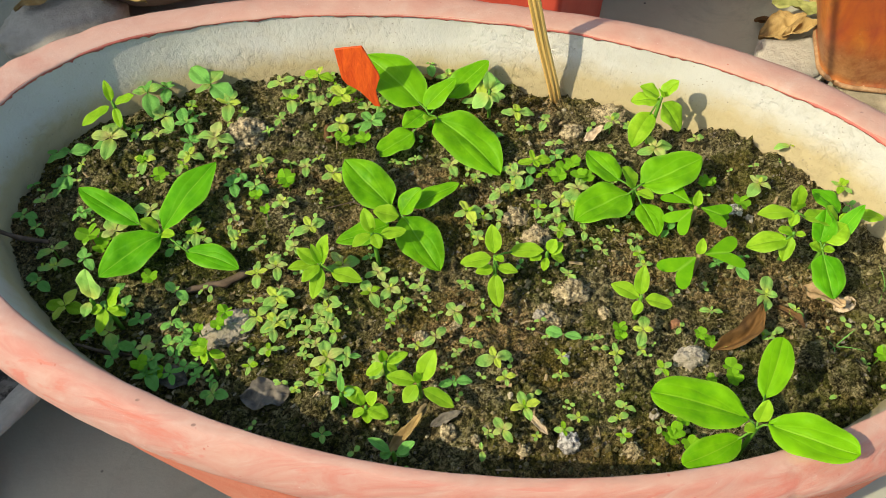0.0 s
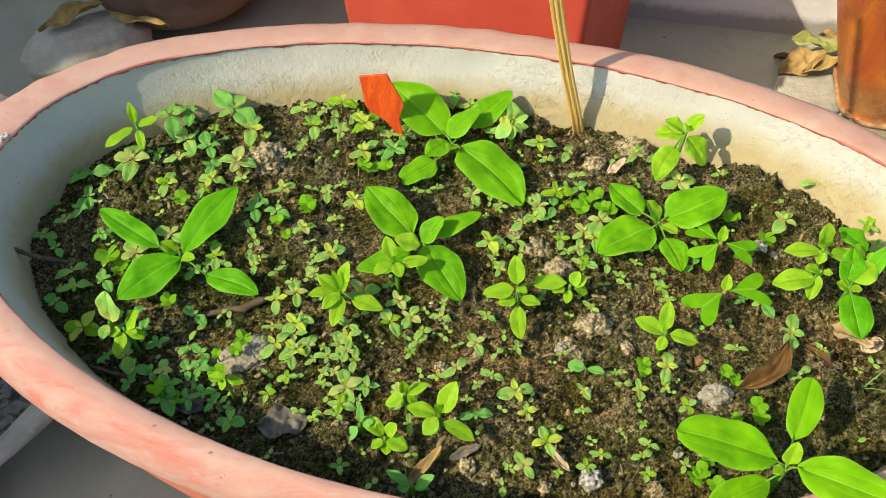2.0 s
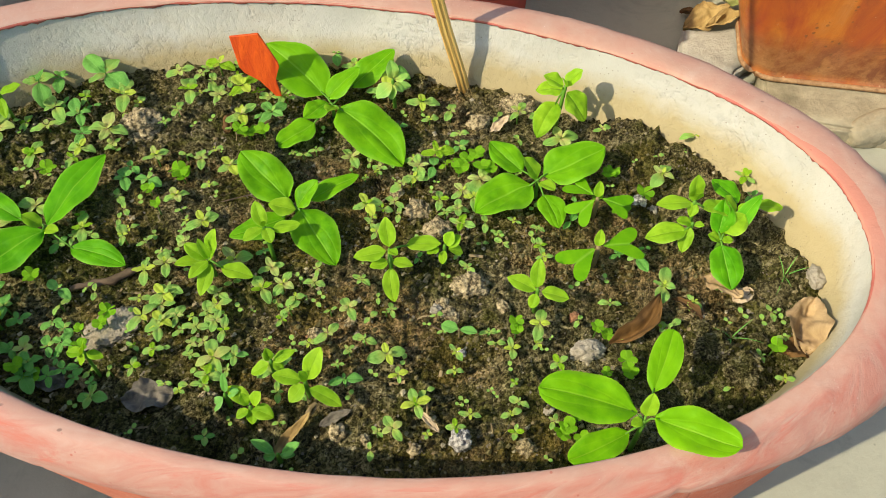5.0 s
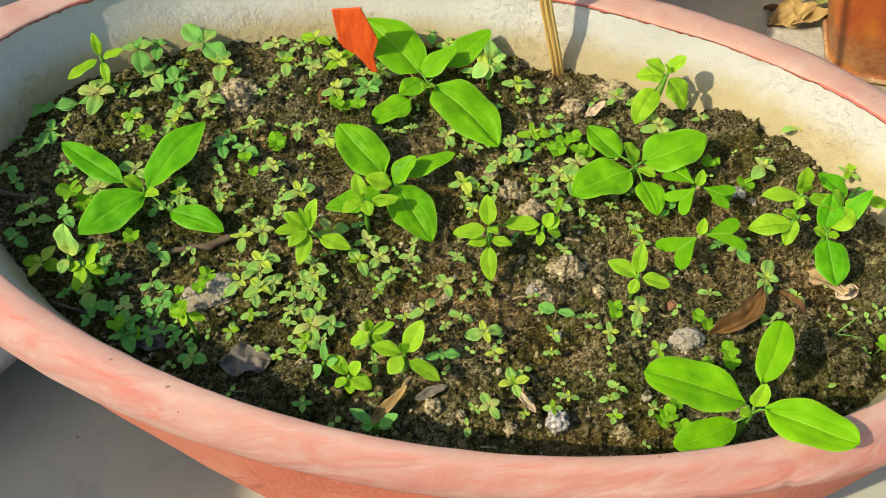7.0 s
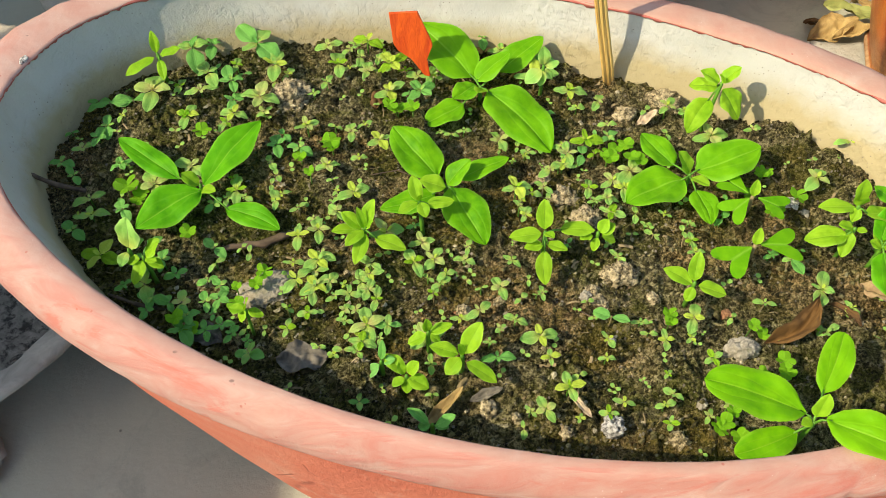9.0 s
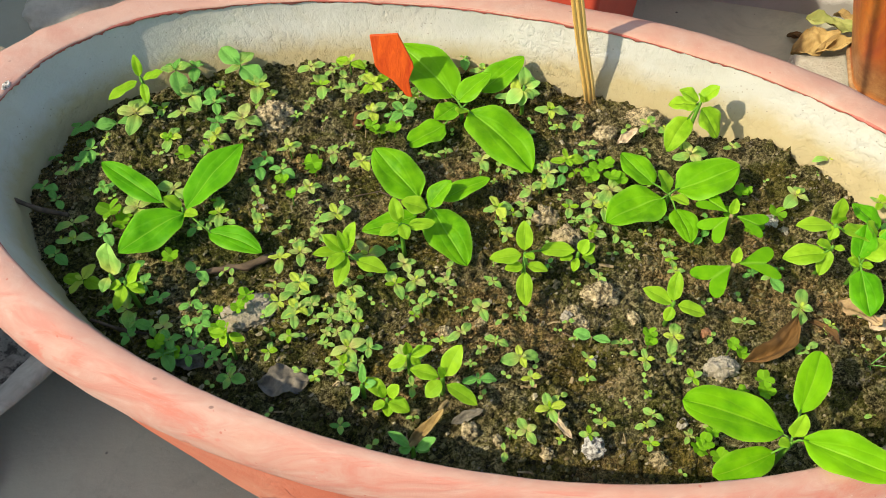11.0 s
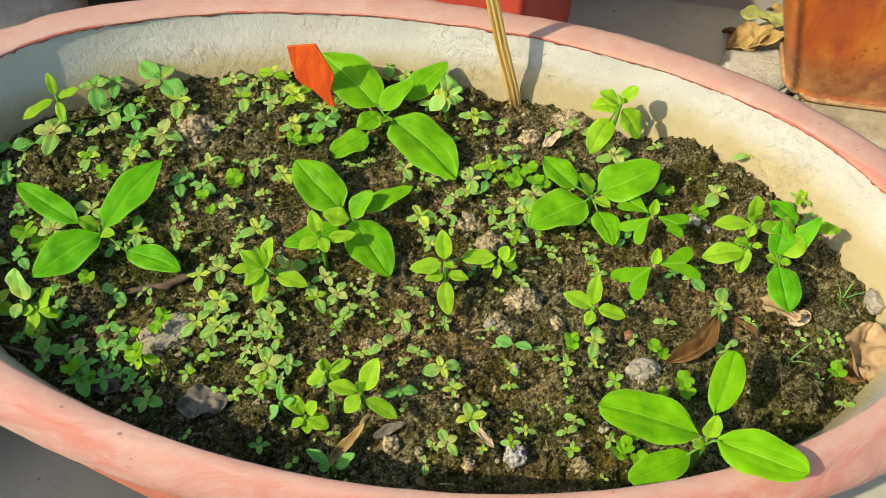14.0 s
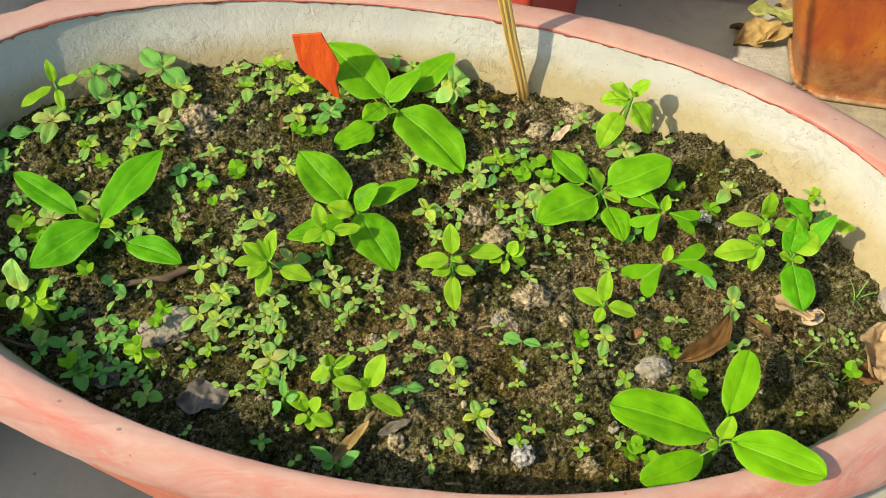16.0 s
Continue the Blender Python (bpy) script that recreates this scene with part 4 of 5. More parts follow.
PLANT_F = (0.1526, 0.1284, 0.1920), [
    (-2, 5, 1, -45, 19, 4, 23),
    (7, 14, 2, 22, 42, 8, 14),
    (4, 0, 6, 33, -21, 19, 21),
    (-7, -3, -2, -36, -14, -2, 14),
    (1, 2, 3, 3, 7, 16, 8),
    (-1, 1, 2, -7, -2, 4, 5),
]
PLANT_G = (0.2087, 0.2540, 0.1900), [
    (1, 1, 0, 0, 7, 15, 10),
    (-1, 1, -1, -21, 0, 0, 10),
    (0, 0, 0, -2, -5, -6, 6),
    (4, -2, -2, 24, -4, -6, 12),
    (0, 0, 1, 0, -2, 10, 7),
]
PLANT_G2 = (0.2063, 0.2435, 0.1840), [
    (0, 1, 0, -9, 1, 3, 7),
    (1, 0, 0, 6, -2, 1, 4),
    (-3, -2, -2, -25, -3, -6, 13),
    (-1, -1, -1, -6, -11, -10, 8),
]
PLANT_G3 = (0.2309, 0.2486, 0.1780), [
    (5, 8, 6, -7, 22, 10, 14),
    (2, 2, 4, -5, 7, 14, 10),
    (-7, 0, 8, -6, -7, -6, 12),
    (0, -8, -2, 13, 3, 18, 9),
    (16, 6, 4, 31, 6, 2, 9),
    (5, 3, 4, 7, 6, 8, 4),
]
PLANT_G4 = (0.2229, 0.2375, 0.1760), [
    (-1, -4, 1, 1, -27, -8, 18),
    (1, 2, 4, 13, 9, 10, 14),
    (-2, 2, 4, 3, 17, 14, 13),
    (-1, -1, 1, -8, 1, 4, 6),
    (0, -1, 1, 6, -2, 2, 5),
]
PLANT_I = (0.0397, 0.2382, 0.1840), [
    (0, 2, 1, -1, 12, 14, 9),
    (-2, 0, 0, -19, -3, 0, 10),
    (1, -4, -4, 12, -8, -4, 7),
    (-1, -5, -4, -11, -7, -4, 7),
    (0, -7, -6, 1, -21, -18, 9),
    (9, 7, -6, 28, 7, -6, 10),
    (0, -1, 2, 4, -6, 4, 5),
]
PLANT_I2 = (0.0699, 0.2443, 0.1760), [
    (1, 0, 1, 5, 4, 8, 7),
    (-3, -1, 0, -10, -3, -1, 6),
    (2, -2, 0, 10, -2, -4, 7),
    (0, -2, -1, -2, -6, -8, 5),
    (2, -1, 1, 9, 4, 4, 7),
]
PLANT_J = (0.1168, 0.2112, 0.1780), [
    (0, 1, 1, 2, 12, 12, 8),
    (-1, 0, 0, -15, 8, 2, 9),
    (2, -1, 0, 16, -5, -2, 9),
    (-1, -2, 0, -4, -7, -6, 6),
]
PLANT_K = (-0.0043, 0.1669, 0.1780), [
    (1, 1, 1, 9, 11, 14, 10),
    (-2, 1, 0, -16, 4, 2, 8),
    (-1, -1, 0, -8, -8, -4, 8),
    (2, -3, -1, 17, -11, -6, 8),
    (1, 0, 2, -2, 2, 8, 5),
]
PLANT_L = (-0.0316, 0.1581, 0.1720), [
    (1, 1, 1, 6, 4, 8, 7),
    (-1, 1, 1, -4, 5, 6, 5),
    (-1, -1, 0, -7, -4, -2, 5),
    (1, -1, 0, 11, -5, -2, 8),
    (-1, 2, 0, -12, 12, 0, 8),
    (1, 0, 0, 0, -6, -6, 6),
]
PLANT_L2 = (-0.0446, 0.1657, 0.1720), [
    (0, 1, 1, 1, 6, 12, 4),
    (-1, -1, 0, -8, -6, -6, 6),
    (1, 0, 0, 7, 1, 2, 5),
]
PLANT_M = (-0.0183, 0.1353, 0.1660), [
    (-2, 1, 1, -12, 6, 6, 5),
    (2, 0, 1, 11, 3, 6, 6),
    (-1, 0, 0, -7, 0, -1, 5),
    (1, 0, 0, 8, 0, -1, 4),
]
PLANT_P = (-0.2020, 0.3781, 0.1820), [
    (-1, 1, 1, -2, 7, 14, 6),
    (-2, -2, 0, -17, -17, -2, 9),
    (2, -4, 0, 6, -16, -6, 6),
    (2, -1, 1, 15, 2, 4, 9),
]
PLANT_P2 = (-0.1833, 0.2256, 0.1800), [
    (0, 1, 2, 3, 7, 20, 14),
    (-1, -1, 0, -3, -9, -2, 6),
    (1, 1, 1, 9, 3, 6, 7),
]
PLANT_P3 = (-0.1753, 0.2226, 0.1780), [
    (1, 1, 1, 10, 5, 10, 10),
    (2, -1, 0, 11, -5, -2, 6),
    (-1, -1, -1, -4, -13, -6, 8),
    (-2, -1, 0, -9, -2, -2, 6),
    (2, -1, 2, 9, -5, 4, 5),
]
PLANT_P4 = (-0.1147, 0.1901, 0.1800), [
    (0, 0, 1, 3, 0, 10, 7),
    (-1, 0, 0, -9, 1, 0, 6),
    (1, 0, 0, 9, -2, -2, 5),
    (0, -1, 0, -4, -3, -6, 6),
]
PLANT_S = (0.0461, 0.3706, 0.1820), [
    (0, 1, 1, -1, 6, 12, 8),
    (1, 1, 0, 10, 3, 2, 7),
    (1, -1, -1, 6, -4, -6, 6),
    (-1, 0, -2, -11, -6, -8, 10),
    (0, -1, -2, -2, -6, -10, 7),
]
PLANT_U = (-0.0214, 0.1785, 0.1800), [
    (0, 0, 1, -1, 2, 10, 5),
    (1, 0, 0, 12, 4, 2, 6),
    (-1, -1, 0, -10, -4, -4, 7),
    (1, -1, 0, 6, -3, -4, 5),
]
PLANT_N = (0.1514, 0.3462, 0.1920), [
    (-1, 1, 1, -13, 5, 6, 11),
    (1, 1, 1, 10, 4, 10, 10),
    (1, -2, -2, 12, -13, -16, 16),
    (1, 5, -6, -16, 7, -8, 13),
    (-4, 0, -12, -18, -19, -22, 14),
    (0, -1, 2, -3, -2, 10, 6),
]


def big_seedling(spec, mat, young, label, shape="zinnia", lean=(0, 0), name="zinnia_seedling", teeth=0.012, stem_r=0.0013):
    (cx, cy, cz), leaves = spec
    foot = (cx + lean[0], cy + lean[1], soil_height(cx + lean[0], cy + lean[1]) - 0.003)
    plant = thing(name, foot, label, "seedling", "planted seedlings")
    mid = Vector((cx, cy, cz)) - Vector(foot)
    piece("stem", tube("stem", [(0, 0, -0.004), mid * 0.5, mid, mid + Vector((0, 0, 0.002))], [stem_r * 1.1, stem_r, stem_r * 0.9, stem_r * 0.5], STEM), plant)
    for i, (bx, by, bz, tx, ty, tz, w) in enumerate(leaves):
        base = mid + Vector((bx, by, bz)) / 1000
        tip = mid + Vector((tx, ty, tz)) / 1000
        length = (tip - base).length
        small = length < 0.016
        kind = shape if not small else "lance"
        leaf = blade("leaf", length * 1.02, w / 1000 * 1.06, young if small or mat is young else mat, kind, 0.34 if not small else 0.45,
                     0.10, 0.07, round(cx * 1000) * 31 % 997 + i, 34 if w > 12 else 14, 8 if w > 12 else 4, teeth if w > 12 else 0.0, 0.0, 0.0, 0.035 if w > 12 else 0.02)
        rnd = random.Random(i * 13 + round(cx * 5000))
        m = along(base, tip, rnd.uniform(-8, 8)) @ Matrix.Rotation(radians(-5.7), 4, "Y")
        grown = piece("leaf", leaf, plant, m)
        gap = (base - mid).length
        if gap > 0.004:
            piece("petiole", tube("petiole", [mid, mid.lerp(base, 0.6) + Vector((0, 0, 0.001)), base.lerp(tip, 0.06)], [0.0007, 0.0006, 0.0005], STEM, 6), grown, m.inverted())
    return plant


big_seedling(PLANT_A, LIME, YOUNG, "bright green zinnia seedling with broad leaves beside the orange tag")
big_seedling(PLANT_B, LIME, YOUNG, "bright green zinnia seedling with four broad ovate leaves")
big_seedling(PLANT_Bs, YOUNG, YOUNG, "small yellow-green zinnia seedling under a larger one", "lance", (0.002, -0.006))
big_seedling(PLANT_C, YOUNG, YOUNG, "small yellow-green seedling with narrow pointed leaves", "lance")
big_seedling(PLANT_D, GREEN, YOUNG, "large green zinnia seedling with long spreading leaves", "lance")
big_seedling(PLANT_E, LIME, YOUNG, "bright green zinnia seedling with rounded leaves")
big_seedling(PLANT_F, SUNLIT_LIME, YOUNG, "largest zinnia seedling, one leaf reaching over the rim", "blunt")
big_seedling(PLANT_G, YOUNG, YOUNG, "yellow-green zinnia seedling in a tight cluster", "lance", (0.003, -0.004))
big_seedling(PLANT_G2, YOUNG, YOUNG, "small zinnia seedling with one long leaf", "lance")
big_seedling(PLANT_G3, GREEN, YOUNG, "dark green zinnia seedling beside the planter's wall")
big_seedling(PLANT_G4, GREEN, YOUNG, "zinnia seedling with one broad drooping leaf")
big_seedling(PLANT_I, YOUNG, YOUNG, "yellow-green zinnia seedling with a cross of narrow leaves", "lance", (0.0, -0.006))
big_seedling(PLANT_I2, YOUNG, YOUNG, "small seedling with crowded green leaves", "round")
big_seedling(PLANT_J, YOUNG, YOUNG, "young seedling with four pointed leaves on bare soil", "lance")
big_seedling(PLANT_K, YOUNG, YOUNG, "young green seedling with five narrow leaves", "lance")
big_seedling(PLANT_L, YOUNG, YOUNG, "low seedling with crowded toothed leaves", "round")
big_seedling(PLANT_L2, BLUE_GREEN, BLUE_GREEN, "small blue-green seedling on the soil", "round")
big_seedling(PLANT_M, BLUE_GREEN, BLUE_GREEN, "flat blue-green seedling near the rim", "round")
big_seedling(PLANT_N, YOUNG, YOUNG, "tall young seedling leaning on the whitewashed wall", "zinnia", (-0.004, -0.004))


big_seedling(PLANT_P, YOUNG, YOUNG, "tall pointed green seedling beside the whitewashed wall", "lance", (0, 0), "weed_seedling")
big_seedling(PLANT_P2, SAGE, SAGE, "grey-green seedling with one tall upright leaf", "zinnia", (0, 0), "weed_seedling")
big_seedling(PLANT_P3, BLUE_GREEN, YOUNG, "bushy green seedling in the shade of the rim", "round", (0, 0), "weed_seedling")
big_seedling(PLANT_P4, YOUNG, YOUNG, "pale green seedling with rounded leaves on a thin stem", "round", (0, -0.002), "weed_seedling", 0.0, 0.0009)
big_seedling(PLANT_S, BLUE_GREEN, SAGE, "grey-green seedling behind the zinnia", "round", (0, 0), "weed_seedling")
big_seedling(PLANT_U, SAGE, YOUNG, "grey-green seedling with four oval leaves", "round", (0, 0), "weed_seedling")


def two_lobed(cx, cy, cz, turns, size, label):
    """A bindweed seedling: deeply notched seed leaves and one small true leaf."""
    foot = (cx, cy, soil_height(cx, cy) - 0.003)
    plant = thing("bindweed_seedling", foot, label, "seedling", "planted seedlings")
    up = cz - foot[2]
    piece("stem", tube("stem", [(0, 0, 0), (0.001, 0.001, up * 0.6), (0, 0, up)], [0.0014, 0.0012, 0.0011], RED_STEM), plant)
    for t, pitch in turns:
        a = radians(t)
        way = Vector((math.cos(a), math.sin(a), 0))
        base = Vector((0, 0, up)) + way * 0.003
        piece("leaf", butterfly("seed_leaf", size * 0.98, LIME), plant, along(base, base + way + Vector((0, 0, pitch))))
    piece("leaf", blade("young_leaf", 0.010, 0.006, YOUNG, "lance", 0.4), plant, along((0, 0, up), (0.001, 0.004, up + 0.01)))
    return plant


two_lobed(0.1605, 0.2725, 0.176, ((-28, 0.05), (140, 0.15), (215, -0.2)), 0.017, "bindweed seedling with deeply notched seed leaves")
two_lobed(0.1540, 0.2370, 0.178, ((2, 0.05), (214, 0.0)), 0.021, "bindweed seedling with a pair of heart-shaped leaves")

# ---- small weed seedlings all over the soil: x, y, reach of the outer leaves, their turn, reach of the inner leaves (millimetres, degrees), look ----
SPROUTS_a = [
    (-181, 344, 8.2, 76, 5.9, 3), (-207, 364, 16, 90, 10.1, 1), (-221, 360, 8.5, 21, 0, 2), (-235, 356, 11.2, 27, 0, 2),
    (-245, 362, 6, 0, 0, 2), (-189, 404, 15.5, 105, 7.6, 2), (-177, 410, 9.1, 96, 4.2, 2), (-174, 381, 10.8, 124, 5, 0),
    (-177, 367, 8.2, 14, 3.8, 0), (-192, 372, 6.1, 81, 2.9, 3), (-157, 373, 10.4, 107, 5.9, 2), (-157, 391, 5.1, 79, 3.4, 3),
    (-144, 405, 17, 140, 10.1, 0), (-153, 358, 7.3, 74, 5, 2), (-152, 346, 7.3, 164, 5, 0), (-155, 338, 5.8, 59, 3.8, 3),
]
SPROUTS_b = [
    (-232, 338, 7.1, 98, 3.4, 0), (-235, 327, 7.1, 82, 4.2, 0), (-256, 335, 3.6, 34, 0, 2), (-243, 319, 5.4, 202, 3.8, 0),
    (-254, 308, 7.1, 172, 3.8, 0), (-242, 296, 7.2, 124, 2.9, 0), (-227, 278, 7.6, 23, 2.2, 0), (-223, 266, 7.3, 16, 4.8, 0),
    (-231, 255, 7.8, 140, 3, 2), (-207, 234, 9.5, 162, 7.8, 4), (-204, 268, 7.2, 124, 3.4, 2), (-188, 285, 10.8, 124, 5.9, 0),
    (-215, 305, 5.8, 31, 5, 2), (-169, 300, 8.9, 153, 4.6, 0), (-138, 281, 8.1, 97, 5, 3), (-143, 276, 5.1, 79, 2.2, 0),
]
SPROUTS_c = [
    (-150, 271, 5, 53, 3.7, 2), (-144, 240, 7.1, 135, 2.2, 0), (-180, 242, 5.8, 59, 3, 2), (-172, 232, 7, 90, 3.7, 0),
    (-177, 214, 9.5, 108, 3.7, 0), (-163, 224, 5.4, 22, 3.7, 2), (-130, 387, 11, 90, 6.7, 0), (-121, 382, 5.4, 68, 2.5, 0),
    (-135, 356, 10.4, 163, 9.2, 1), (-131, 345, 5, 37, 4.2, 1), (-102, 332, 6.7, 27, 5.9, 0), (-85, 335, 4.1, 166, 0, 0),
    (-96, 406, 8.2, 14, 4.6, 0), (-88, 388, 11, 95, 5.5, 3), (-94, 372, 5.4, 68, 3.4, 0), (-70, 411, 9.8, 156, 5, 4),
]
SPROUTS_d = [
    (-74, 398, 7, 90, 2.5, 0), (-68, 382, 9, 90, 4.6, 1), (-82, 405, 5, 37, 3.4, 0), (-58, 404, 3.2, 18, 2.9, 3),
    (-52, 386, 11.3, 225, 8.4, 4), (-52, 363, 9.4, 212, 8.4, 1), (-35, 380, 6.3, 162, 3.8, 0), (-32, 362, 9.2, 41, 8, 2),
    (-26, 378, 7.3, 74, 3.8, 0), (-74, 328, 7, 90, 3.4, 0), (-56, 321, 6.7, 27, 7.1, 1), (-68, 309, 4.1, 14, 2.5, 0),
    (-119, 316, 8.2, 104, 4.6, 2), (-105, 314, 6.7, 153, 3.8, 2), (-12, 329, 4, 0, 0, 1), (-86, 300, 6.3, 18, 5.5, 0),
]
SPROUTS_e = [
    (-68, 279, 8.1, 30, 5.9, 1), (-116, 294, 4.5, 117, 0, 0), (-118, 286, 4, 90, 0, 0), (-114, 274, 6.1, 99, 2.2, 0),
    (-100, 268, 5, 37, 1.9, 0), (-82, 289, 3.2, 18, 0, 3), (-81, 276, 2, 0, 0, 3), (-77, 265, 5.7, 135, 3.4, 0),
    (-97, 247, 7, 90, 5.2, 3), (-86, 251, 8.2, 104, 5.2, 1), (-84, 230, 7.8, 40, 6.7, 0), (-82, 234, 6.3, 162, 3.4, 0),
    (-98, 230, 5, 0, 2.2, 0), (-85, 224, 6.1, 9, 4.1, 0), (-94, 217, 7.8, 50, 4.5, 0), (-83, 214, 8.5, 45, 6, 1),
]
SPROUTS_f = [
    (-76, 217, 6.3, 72, 3, 0), (-55, 229, 6.4, 141, 3, 1), (-55, 222, 6.3, 18, 3.7, 0), (-59, 217, 7.1, 98, 4.1, 0),
    (-27, 245, 6.3, 18, 6, 1), (-20, 233, 6.7, 63, 5.2, 1), (-31, 230, 8.1, 120, 4.8, 3), (-16, 218, 5, 37, 1.9, 0),
    (-47, 249, 8.5, 21, 8.2, 1), (-123, 236, 4, 90, 0, 0), (-32, 257, 4.1, 14, 2.2, 2), (21, 405, 8, 0, 5.5, 0),
    (8, 417, 9, 90, 2.5, 2), (42, 396, 13, 157, 8.4, 2), (42, 376, 12, 5, 10.1, 1), (64, 364, 9, 0, 5.5, 3),
]
SPROUTS_g = [
    (48, 348, 5.1, 11, 2.5, 2), (82, 358, 6.7, 63, 2.9, 0), (18, 323, 7.6, 113, 5.5, 1), (-4, 331, 4.1, 14, 2.1, 0),
    (35, 313, 4.1, 166, 2.5, 0), (29, 319, 4.1, 76, 0, 0), (26, 309, 2, 0, 2.1, 3), (71, 321, 9, 0, 6.3, 4),
    (59, 312, 8.1, 97, 5.5, 1), (56, 304, 6.1, 171, 3.8, 0), (68, 311, 7.1, 262, 0, 2), (86, 338, 5, 0, 2.1, 0),
    (85, 326, 7.1, 45, 3.8, 2), (112, 352, 4.2, 45, 0, 0), (125, 352, 7.8, 50, 4.6, 1), (137, 351, 4.2, 135, 4.6, 0),
]
SPROUTS_h = [
    (149, 328, 9.2, 13, 8, 1), (177, 336, 5.4, 22, 2.5, 0), (233, 323, 8, 0, 2.5, 0), (205, 293, 8.6, 54, 6.3, 0),
    (207, 310, 3.2, 18, 0, 1), (123, 332, 4.1, 104, 0, 3), (27, 284, 7.3, 16, 6.7, 3), (36, 281, 5, 0, 2.5, 3),
    (43, 286, 5.7, 135, 3.4, 0), (48, 299, 6.4, 39, 2.5, 0), (70, 286, 6.1, 81, 4.2, 3), (80, 277, 6.1, 171, 5.9, 0),
    (84, 290, 7.2, 34, 5.5, 1), (90, 285, 8, 90, 4.6, 1), (95, 297, 10.3, 61, 5.9, 1), (81, 266, 6.7, 153, 5.6, 3),
]
SPROUTS_i = [
    (95, 266, 5, 90, 0, 0), (32, 265, 5.4, 68, 3, 1), (-3, 233, 5.4, 338, 3.4, 1), (23, 233, 5, 143, 3, 0),
    (16, 215, 6.7, 117, 4.5, 0), (6, 215, 3.2, 18, 0, 0), (-2, 221, 2.8, 135, 0, 0), (-13, 223, 4.5, 27, 0, 0),
    (82, 237, 5, 127, 2.6, 0), (55, 246, 3.6, 56, 0, 2), (32, 221, 3, 90, 0, 0), (92, 254, 3, 0, 0, 0),
    (112, 267, 3.6, 326, 2.2, 3), (125, 261, 3.6, 146, 1.9, 0), (121, 255, 4, 90, 0, 0), (125, 249, 5.1, 281, 3.4, 3),
]
SPROUTS_j = [
    (126, 241, 4, 0, 2.6, 3), (145, 265, 5.7, 45, 0, 2), (150, 279, 4, 90, 0, 2), (177, 236, 8.5, 111, 4.5, 2),
    (184, 243, 3, 0, 0, 2), (187, 214, 9.8, 66, 5.2, 0), (157, 208, 5.1, 349, 1.9, 0), (203, 206, 4.5, 117, 1.9, 0),
    (117, 197, 7.3, 74, 4.5, 1), (139, 200, 3.6, 56, 0, 3), (-155, 204, 7.1, 98, 4.1, 0), (-172, 207, 7.3, 164, 4.1, 2),
    (-142, 204, 5.4, 112, 3, 2), (-190, 216, 4.2, 45, 2.2, 2), (-173, 199, 5.1, 79, 3.7, 2), (-150, 195, 5.8, 31, 5.2, 2),
]
SPROUTS_k = [
    (-151, 187, 8.1, 120, 5.6, 2), (-146, 185, 4.1, 14, 3.4, 2), (-135, 206, 5.4, 68, 4.5, 2), (-136, 215, 5, 143, 3, 2),
    (-131, 190, 5.4, 22, 3.7, 2), (-139, 187, 5.4, 112, 3.4, 2), (-113, 172, 6.1, 171, 4.8, 2), (-86, 197, 5, 0, 3.7, 3),
    (-96, 189, 5.1, 79, 3.7, 3), (-108, 188, 3, 90, 0, 0), (-79, 179, 3.2, 342, 0, 0), (-85, 210, 7.3, 286, 3.7, 0),
    (-65, 209, 6.1, 171, 4.5, 0), (-55, 212, 5.4, 68, 3.7, 0), (-50, 206, 6.1, 81, 3, 3), (-54, 190, 9.2, 103, 7.8, 1),
]
SPROUTS_l = [
    (-67, 200, 3.6, 56, 3, 1), (-61, 201, 3.6, 146, 3, 0), (-66, 193, 4.1, 166, 2.2, 0), (-43, 190, 6, 180, 4.8, 2),
    (-56, 180, 6.1, 171, 4.5, 3), (-58, 176, 3.6, 124, 2.2, 0), (-56, 184, 5.8, 59, 4.5, 0), (-22, 182, 8.1, 30, 7.8, 1),
    (-15, 193, 3, 0, 1.9, 0), (5, 200, 6.4, 39, 3.4, 0), (10, 182, 3, 0, 2.2, 0), (24, 196, 5.4, 158, 2.2, 0),
    (14, 172, 7, 0, 3, 2), (-20, 168, 5, 90, 2.6, 0), (-55, 148, 4, 0, 4.1, 2), (-19, 153, 3, 0, 0, 0),
]
SPROUTS_m = [
    (-20, 211, 3.6, 56, 3, 3), (-78, 178, 3, 0, 0, 0), (36, 184, 8.1, 7, 5.2, 1), (41, 174, 4, 90, 4.1, 3),
    (49, 156, 7.1, 98, 6.3, 3), (37, 145, 5.8, 121, 4.5, 1), (26, 135, 4, 90, 0, 0), (74, 197, 7.6, 337, 0, 2),
    (66, 199, 3.2, 18, 1.9, 0), (93, 189, 4, 0, 0, 0), (101, 184, 5, 90, 3.7, 1), (70, 175, 4, 0, 2.2, 3),
    (124, 175, 4.5, 27, 4.1, 3), (100, 166, 2.8, 45, 1.9, 3), (101, 155, 4.5, 153, 1.9, 0), (68, 144, 4, 0, 3.4, 3),
]
